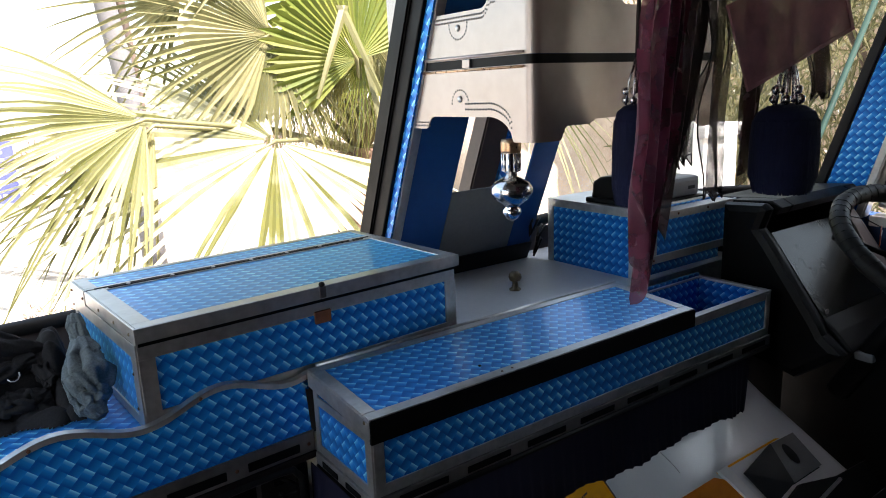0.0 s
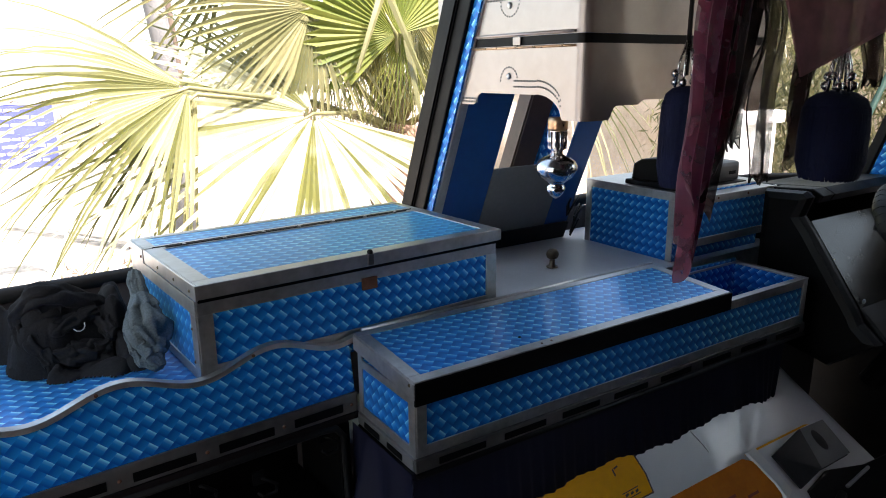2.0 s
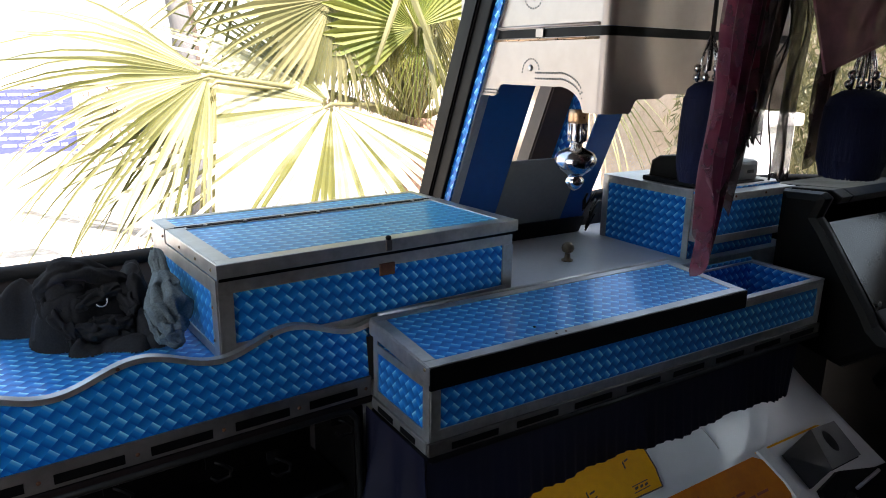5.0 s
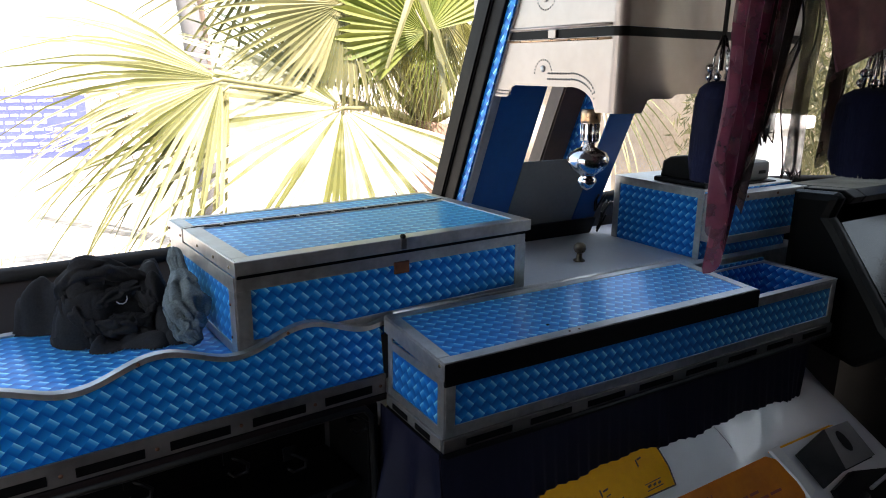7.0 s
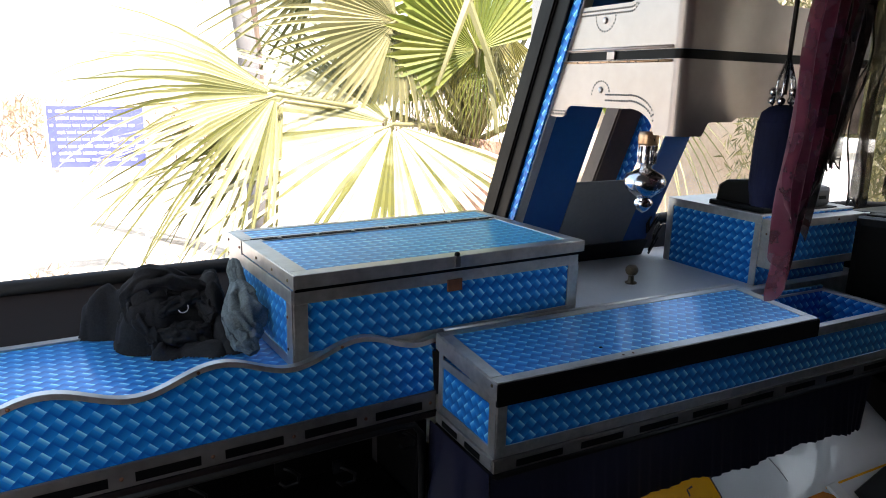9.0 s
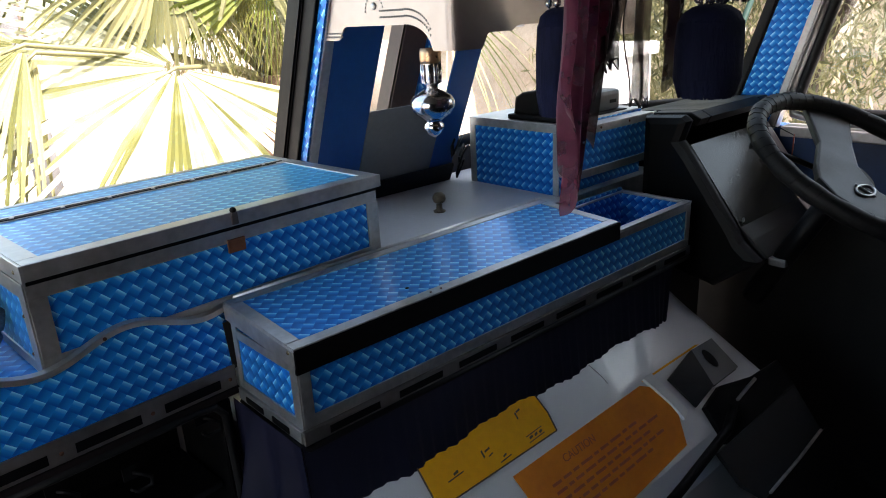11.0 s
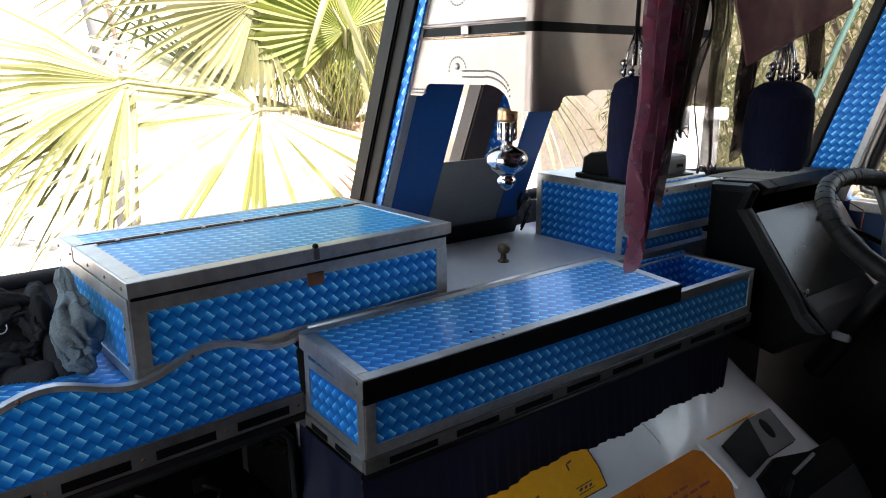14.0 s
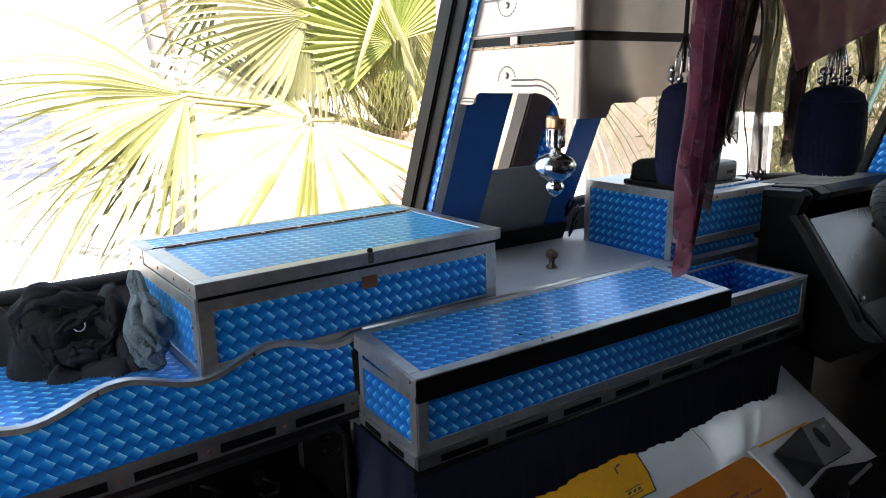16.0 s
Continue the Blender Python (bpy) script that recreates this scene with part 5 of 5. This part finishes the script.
jacket = thing("jacket", "crumpled black jacket lying on the ledge against the chest", "jacket", (0.0, 1.075, LEDGE_Z))
crumple("body", JACKET, [((-0.042, 0.050, 0.108), (-0.016, 0.050, 0.108), 0.060), ((-0.014, 0.048, 0.106), (0.050, 0.055, 0.086), 0.056), ((-0.036, 0.03, 0.085), (0.03, 0.010, 0.040), 0.044)], -0.13, 0.10, -0.08, 0.135, jacket, 4, 0.012)
for spine in ([(-0.072, 0.045, 0.056, 0.008), (-0.062, 0.030, 0.088, 0.020), (-0.040, 0.020, 0.110, 0.024), (-0.010, 0.022, 0.106, 0.022), (0.030, 0.030, 0.088, 0.016), (0.056, 0.040, 0.074, 0.008)],
              [(-0.066, 0.020, 0.074, 0.012), (-0.056, 0.006, 0.056, 0.019), (-0.042, -0.006, 0.036, 0.016), (-0.034, -0.018, 0.018, 0.012), (-0.036, -0.026, 0.004, 0.006)],
              [(-0.050, 0.008, 0.064, 0.008), (-0.022, -0.002, 0.066, 0.013), (0.008, 0.004, 0.072, 0.014), (0.034, 0.018, 0.078, 0.010)],
              [(-0.034, -0.012, 0.034, 0.010), (-0.008, -0.018, 0.028, 0.018), (0.022, -0.014, 0.026, 0.019), (0.046, -0.012, 0.030, 0.012)],
              [(0.036, 0.034, 0.080, 0.010), (0.042, 0.012, 0.062, 0.015), (0.050, -0.006, 0.046, 0.012), (0.044, -0.018, 0.040, 0.006)]):
    twist("fold", JACKET, spine, 3, jacket, 3 + spine[0][0] * 90)
crumple("sleeve", JACKET, [((-0.070, 0.085, 0.088), (-0.100, 0.105, 0.084), 0.030), ((-0.100, 0.105, 0.084), (-0.125, 0.110, 0.062), 0.020)], -0.17, -0.02, 0.03, 0.15, jacket, 9, 0.008, 70, 60)
crumple("collar", JACKET, [((0.064, 0.075, 0.118), (0.062, 0.02, 0.085), 0.026), ((0.062, 0.02, 0.085), (0.072, -0.042, 0.030), 0.022)], 0.02, 0.11, -0.09, 0.12, jacket, 17, 0.009, 70, 110)
crumple("cuff", JACKET, [((-0.032, -0.026, 0.026), (-0.012, -0.034, 0.014), 0.020), ((0.02, -0.03, 0.020), (0.045, -0.04, 0.022), 0.030)], -0.08, 0.10, -0.09, 0.02, jacket, 23, 0.006, 80, 60)
part("eyelet", tube([(0.004 + 0.008 * math.cos(k), -0.040 + 0.003 * math.sin(k), 0.078 + 0.008 * math.sin(k)) for k in (3.6, 4.2, 4.8, 5.4, 6.0, 6.6)], 0.0009, 6), ALU, jacket, "small bright metal eyelet", True)
rag = thing("rag", "twisted grey green rag lying against the chest", "rag", (0.098, 1.03, LEDGE_Z))
twist("fold", RAG, [(-0.002, 0.075, 0.126, 0.008), (-0.004, 0.062, 0.112, 0.013), (-0.003, 0.045, 0.094, 0.013), (-0.004, 0.020, 0.074, 0.027), (-0.003, -0.004, 0.054, 0.032), (-0.004, -0.022, 0.036, 0.027), (-0.004, -0.034, 0.024, 0.012)], 7, rag, 2)
twist("tail", RAG, [(-0.004, -0.012, 0.050, 0.016), (-0.010, -0.026, 0.036, 0.017), (-0.008, -0.040, 0.022, 0.018), (-0.002, -0.052, 0.010, 0.009)], 5, rag, 5)
twist("knot", RAG, [(-0.022, 0.028, 0.070, 0.008), (-0.026, 0.006, 0.050, 0.012), (-0.024, -0.016, 0.030, 0.011), (-0.020, -0.034, 0.012, 0.008)], 4, rag, 8)

# ---- outside ----
GROUND = -0.85


def ground_at(u, v):
    x, y = (u - 0.5) * 2, (v - 0.5) * 2
    x, y = math.copysign(abs(x) ** 2.2, x) * 900, math.copysign(abs(y) ** 2.2, y) * 900
    r = math.hypot(x, y)
    return (x, y, GROUND + (0.12 * noise.noise(Vector((x * 0.3, y * 0.3, 0))) if r < 60 else 0))


tagged(part("ground", sheet(80, 80, ground_at), SOIL, None, smooth=True), "bright dry sandy ground around the vehicle", "ground", kind="structure")


def fan(hub, axis, normal, radius, blades=44, spread=140, droop=0.25, seed=1, split=0.55):
    """A fan palm leaf: folded blades joined near the hub, free and drooping toward their tips."""
    rnd = random.Random(seed)
    hub, ax, nm = Vector(hub), Vector(axis).normalized(), Vector(normal).normalized()
    nm = (nm - ax * nm.dot(ax)).normalized()
    sd = nm.cross(ax)
    bm = bmesh.new()
    for k in range(blades):
        a = radians(-spread + 2 * spread * (k + 0.5) / blades)
        L = radius * (0.80 + 0.2 * math.cos(a * 0.55)) * rnd.uniform(0.88, 1.06)
        half = radians(spread) / blades * 1.02
        tw = rnd.uniform(-0.10, 0.10)
        dr = droop * rnd.uniform(0.6, 1.5)
        prev = None
        for r, w in ((0.04, 1.0), (0.2, 1.0), (split, 0.97), (split + (1 - split) * 0.25, 0.80), (split + (1 - split) * 0.5, 0.60), (split + (1 - split) * 0.75, 0.36), (1.0, 0.02)):
            c = ax * math.cos(a + tw * max(0, r - split)) + sd * math.sin(a + tw * max(0, r - split))
            t = -ax * math.sin(a) + sd * math.cos(a)
            wid = w * min(r, split) * L * math.tan(half) * (1.03 if r <= split else 0.85)
            base = hub + c * (r * L) - nm * (dr * L * max(0, r - 0.25) ** 2) + Vector((0, 0, -dr * 0.7 * L * max(0, r - split) ** 2))
            row = [bm.verts.new(base - t * wid + nm * wid * 0.5), bm.verts.new(base - nm * wid * 0.4), bm.verts.new(base + t * wid + nm * wid * 0.5)]
            if prev:
                bm.faces.new((prev[0], prev[1], row[1], row[0]))
                bm.faces.new((prev[1], prev[2], row[2], row[1]))
            prev = row
    return bm


palm = thing("fan_palm", "fan palm with broad sunlit fronds and dry drooping blades", "palm tree", (2.0, 3.6, GROUND))
PX, PY = 2.0, 3.6
part("trunk", tube([(0.02 * math.sin(k * 1.3), 0.02 * math.cos(k), 0.185 * k) for k in range(11)], [0.20 - 0.004 * k + 0.012 * (k % 2) for k in range(11)], 14), PALMBARK, palm, smooth=True)
crown = Vector((0.0, 0.0, 1.82))


def frond(hub, axis, normal, radius, material, seed, label="", **kw):
    h = Vector(hub) - Vector((PX, PY, GROUND))
    bl = part("frond", fan(h, axis, normal, radius, seed=seed, **kw), material, palm, label)
    mid = (crown + h) / 2 + Vector((0, 0, 0.05))
    part("petiole", tube([crown, mid, h, h + Vector(axis).normalized() * 0.12], [0.022, 0.014, 0.009, 0.004], 8), PALMLEAF, bl, smooth=True)
    return bl


frond((1.216, 3.0, 1.12), (-0.93, -0.28, -0.34), (-0.14, -0.62, 0.78), 1.34, PALMSUN, 1, "broad frond with sun glare put into its colour", spread=124, droop=0.15, blades=78, split=0.40)
frond((0.646, 2.9, 1.25), (-0.90, -0.10, -0.30), (0.08, -0.80, 0.5), 0.92, PALMLIT, 2, "frond with drooping tips and sun glare in its colour", spread=64, droop=0.42, blades=36, split=0.34)
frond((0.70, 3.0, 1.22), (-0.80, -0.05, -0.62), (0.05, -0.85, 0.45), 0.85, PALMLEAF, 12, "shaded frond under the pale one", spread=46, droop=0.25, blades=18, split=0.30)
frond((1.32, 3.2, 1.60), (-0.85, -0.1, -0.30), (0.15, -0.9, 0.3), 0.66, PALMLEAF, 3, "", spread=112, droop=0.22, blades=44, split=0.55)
frond((1.72, 3.1, 1.48), (-0.45, 0.1, 0.85), (-0.15, -0.96, 0.15), 0.50, PALMGREEN, 4, "fresh green frond", spread=105, droop=0.05, blades=36, split=0.85)
for k, (x, y, z, r, mat) in enumerate(((1.30, 3.30, 1.72, 0.72, PALMDRY), (1.42, 3.35, 1.62, 0.66, PALMLEAF), (1.58, 3.4, 1.66, 0.72, PALMDRY), (1.72, 3.4, 1.55, 0.62, PALMLEAF), (1.86, 3.45, 1.60, 0.70, PALMDRY), (2.02, 3.5, 1.62, 0.75, PALMLEAF), (2.2, 3.55, 1.6, 0.72, PALMDRY), (1.50, 3.25, 1.50, 0.52, PALMGREEN), (1.66, 3.2, 1.46, 0.50, PALMDRY), (1.80, 3.2, 1.50, 0.56, PALMGREEN), (1.93, 3.25, 1.48, 0.55, PALMLEAF))):
    frond((x, y, z), (-0.3 + 0.1 * (k % 7), -0.1, -0.9), (0.05 * (k % 3 - 1), -0.98, 0.1), r, mat, 20 + k, "hanging withered frond", spread=42, droop=0.22, blades=16, split=0.2)
for k, (x0, z0, x1, z1) in enumerate(((1.62, 1.72, 1.40, 1.30), (1.60, 1.72, 1.78, 1.22), (1.73, 1.45, 1.74, 1.08))):
    part("split_blade", sheet(2, 12, lambda u, v: Vector((x0 + (x1 - x0) * v + (u - 0.5) * 0.05 * (1 - v * 0.6) - PX, 3.0 - 0.1 * v - PY + 0.02 * abs(u - 0.5), z0 + (z1 - z0) * v - GROUND))), PALMLEAF, palm)
frond((2.95, 3.2, 1.38), (0.62, -0.2, -0.65), (0.2, -0.85, 0.4), 1.05, PALMLIT, 7, "", spread=70, droop=0.15, blades=20, split=0.2)
frond((2.5, 3.4, 1.75), (0.5, 0.0, 0.6), (0.0, -0.95, 0.3), 1.0, PALMGREEN, 8, "", spread=120, droop=0.15, blades=40)
frond((2.05, 3.6, 1.9), (-0.4, 0.2, 0.9), (-0.1, -0.9, 0.4), 1.0, PALMGREEN, 9, "", spread=120, droop=0.15, blades=40)
# upper fronds out of view, added to green the reflections on the lids
for k, (x, y, z, ax, az) in enumerate(((1.45, 3.35, 2.25, -0.6, 0.7), (1.85, 3.3, 2.5, -0.1, 0.9), (2.35, 3.35, 2.35, 0.5, 0.8), (1.25, 3.7, 2.45, -0.8, 0.4), (2.0, 3.9, 2.7, 0.1, 1.0), (2.75, 3.6, 2.2, 0.8, 0.4))):
    frond((x, y, z), (ax, -0.15, az), (0.1 * (k % 3 - 1), -0.85, 0.5), 0.85 + 0.06 * (k % 3), PALMGREEN if k % 2 else PALMLEAF, 50 + k, "", spread=112, droop=0.2, blades=40, split=0.6)
frond((1.05, 3.6, 1.80), (-0.8, 0.1, 0.1), (-0.1, -0.95, 0.2), 0.7, PALMLEAF, 10, "", spread=80, droop=0.3, blades=24, split=0.3)


def leaves(bm, rnd, centre, size, count, length, width, hang=0.6):
    """Scatters narrow leaves, each a folded blade, through a loose cloud."""
    for _ in range(count):
        while True:
            d = Vector((rnd.uniform(-1, 1), rnd.uniform(-1, 1), rnd.uniform(-1, 1)))
            if d.length < 1:
                break
        p = Vector(centre) + Vector((d.x * size[0], d.y * size[1], d.z * size[2]))
        ax = Vector((rnd.gauss(0, 0.5), rnd.gauss(0, 0.5), -hang + rnd.gauss(0, 0.4))).normalized()
        sd = ax.orthogonal().normalized()
        sd = (sd * math.cos(rnd.uniform(0, 6.28)) + ax.cross(sd) * math.sin(rnd.uniform(0, 6.28))).normalized() * width
        L = length * rnd.uniform(0.6, 1.2)
        v = [bm.verts.new(p), bm.verts.new(p + ax * L * 0.45 + sd), bm.verts.new(p + ax * L), bm.verts.new(p + ax * L * 0.45 - sd)]
        bm.faces.new(v)


def tree(name, label, at, height, trunk_r, clouds, count, length, width, material, seed, lean=(0, 0), hang=0.6):
    rnd = random.Random(seed)
    e = thing(name, label, "tree", (at[0], at[1], GROUND))
    pts = [(lean[0] * k / 8 + 0.05 * rnd.gauss(0, 1), lean[1] * k / 8 + 0.05 * rnd.gauss(0, 1), height * k / 8) for k in range(9)]
    part("trunk", tube(pts, [trunk_r * (1.1 - 0.09 * k) for k in range(9)], 10), BARK, e, smooth=True)
    bm = bmesh.new()
    for c, s in clouds:
        foot_k = min(7, max(2, int(c[2] / height * 6)))
        part("limb", tube([pts[foot_k], ((pts[foot_k][0] + c[0]) / 2, (pts[foot_k][1] + c[1]) / 2, (pts[foot_k][2] + c[2]) / 2 + 0.1), c], [trunk_r * 0.4, trunk_r * 0.28, trunk_r * 0.1], 6), BARK, e, smooth=True)
        leaves(bm, rnd, c, s, count, length, width, hang)
    tagged(part("crown", bm, material, e), kind="stuff")
    return e


tree("tree", "slender leaved tree close beside the driver's window", (4.6, 1.75), 4.5, 0.09,
     [((-0.3, -0.6, 1.5), (0.7, 0.8, 0.6)), ((0.3, 0.4, 2.2), (0.9, 0.9, 0.7)), ((-0.5, 0.5, 2.9), (0.8, 0.9, 0.6)), ((0.2, -0.5, 2.6), (0.9, 0.9, 0.6)), ((0.0, 0.9, 1.6), (0.7, 0.7, 0.6)), ((0.2, 0.0, 3.6), (1.2, 1.2, 0.7))], 2600, 0.13, 0.008, BUSHLEAF, 31, (0.3, -0.2))
tree("tree", "leafy tree beyond the windscreen", (6.6, 4.6), 4.0, 0.10,
     [((-0.6, -0.6, 1.6), (0.9, 0.9, 0.7)), ((0.5, 0.2, 2.2), (1.0, 1.0, 0.7)), ((-0.4, 0.4, 3.0), (1.1, 1.0, 0.8)), ((0.3, -0.7, 2.7), (1.0, 0.9, 0.7)), ((0.0, 0.0, 3.8), (1.3, 1.3, 0.8))], 2000, 0.14, 0.010, BUSHLEAF, 37)
tree("tree", "thin dark trunked tree on the dry ground", (-2.13, 17.0), 9.0, 0.20, [((0.9, 0.3, 8.6), (2.4, 2.4, 1.0))], 900, 0.2, 0.02, BUSHLEAF, 41, (1.7, 0.1))
post = thing("concrete_pole", "grey pole with tree shade in its colour and a dark trunk beside it", "pole", (1.69, 8.0, GROUND))
part("shaft", tube([(0.05, 0, -0.1), (0.03, 0, 1.5), (-0.02, 0, 2.5), (-0.14, 0, 3.4), (-0.30, 0, 6.0)], [0.13, 0.12, 0.11, 0.105, 0.10], 12), POLESHADE, post, smooth=True)
# thin dark tree trunk next to the pole
part("side_trunk", tube([(0.15, 0.1, -0.1), (0.13, 0.1, 2.3), (0.06, 0.1, 3.2), (-0.1, 0.1, 6.0)], 0.05, 10), BARK, post, "thin dark trunk beside the pole", True)
sign = thing("notice_board", "blue notice board with white lettering on posts", "sign", (0.12, 8.0, 0.0), -4)
part("board", brick(-0.46, 0.46, -0.01, 0.01, 0.38, 1.03, 0.004), SIGNBLUE, sign)
for x0, x1, z0, z1 in ((-0.46, 0.46, 1.015, 1.03), (-0.46, 0.46, 0.38, 0.395), (-0.46, -0.445, 0.396, 1.014), (0.445, 0.46, 0.396, 1.014)):
    part("border", brick(x0, x1, -0.014, -0.0105, z0, z1), SIGNWHITE, sign)
rs = random.Random(5)
for k in range(8):
    z = 0.95 - k * 0.07
    x = -0.36
    if k % 2 == 0:
        part("bullet", brick(-0.42, -0.395, -0.014, -0.0105, z, z + 0.022), SIGNWHITE, sign)
    while x < (0.36 if k % 3 else 0.1):
        w = rs.uniform(0.05, 0.13)
        part("text_bar", brick(x, x + w, -0.014, -0.0105, z, z + 0.024), SIGNWHITE, sign)
        x += w + 0.022
for x in (-0.4, 0.4):
    part("leg", brick(x - 0.02, x + 0.02, 0.011, 0.05, GROUND - 0.1, 1.0, 0.003), CONCRETE, sign)
# fence with white posts and wire mesh
fence = thing("wire_fence", "wire mesh fence with whitewashed posts", "fence", (0.3, 6.2, GROUND))
for k in range(9):
    part("post", brick(-0.05 + k * 0.45 - 0.03, 0.0 + k * 0.45 - 0.0, -0.03, 0.03, -0.1, 0.62 + 0.03 * (k % 2), 0.006), WHITEWASH, fence)
bmf = bmesh.new()
for k in range(44):
    for s in (1, -1):
        a = Vector((0.0 + k * 0.085, 0, 0.05 if s > 0 else 0.55))
        tube([a, a + Vector((0.5, 0, 0.5 * s))], 0.0045, 4, False, bmf)
tagged(part("mesh", bmf, BARK, fence), kind="stuff")
wall = thing("gate_pillar", "short whitewashed gate pillar beyond the windscreen", "pillar", (3.45, 2.35, GROUND))
part("shaft", brick(-0.16, 0.16, -0.15, 0.15, -0.1, 1.86, 0.012), WHITEWASH, wall)
part("cap", brick(-0.19, 0.19, -0.18, 0.18, 1.861, 1.93, 0.015), WHITEWASH, wall)
# dry scrub in the distance, too much to count
bmb = bmesh.new()
rb = random.Random(77)
for k in range(60):
    x, y = rb.uniform(-12, 12), rb.uniform(14, 34)
    leaves(bmb, rb, (x, y, GROUND + 0.55), (1.2, 0.8, 0.9), 140, 0.45, 0.02, -0.6)
tagged(part("scrub", bmb, STRAW), "dry straw coloured scrub on open ground", "scrub", kind="stuff")
bmb = bmesh.new()
for k in range(40):
    x, y = rb.uniform(-1.5, 3.5), rb.uniform(4.0, 8.0)
    leaves(bmb, rb, (x, y, GROUND + 0.10), (0.3, 0.3, 0.16), 50, 0.16, 0.008, -0.5)
tagged(part("weeds", bmb, STRAW), "low dry weeds and litter on the ground", "weeds", kind="stuff")
# brown sheet added behind the trees to darken the view past them
bank = tagged(part("brown_backdrop", sheet(30, 6, lambda u, v: Vector((8.0 + 1.2 * noise.noise(Vector((u * 8, v * 3, 1))) + 1.5 * v, -6 + 18 * u, GROUND + 3.6 * v + 0.4 * noise.noise(Vector((u * 11, v * 2, 5)))))), DUST, None, smooth=True), "brown backdrop sheet added behind the trees", "bank", kind="structure")
mirror = thing("mirror_arm", "teal painted mirror arm outside the windscreen", "mirror arm")
part("bar", tube([(1.99, 1.1, 0.74), (2.25, 1.1, 1.09), (2.65, 1.1, 1.65)], 0.010, 8), TEAL, mirror, smooth=True)
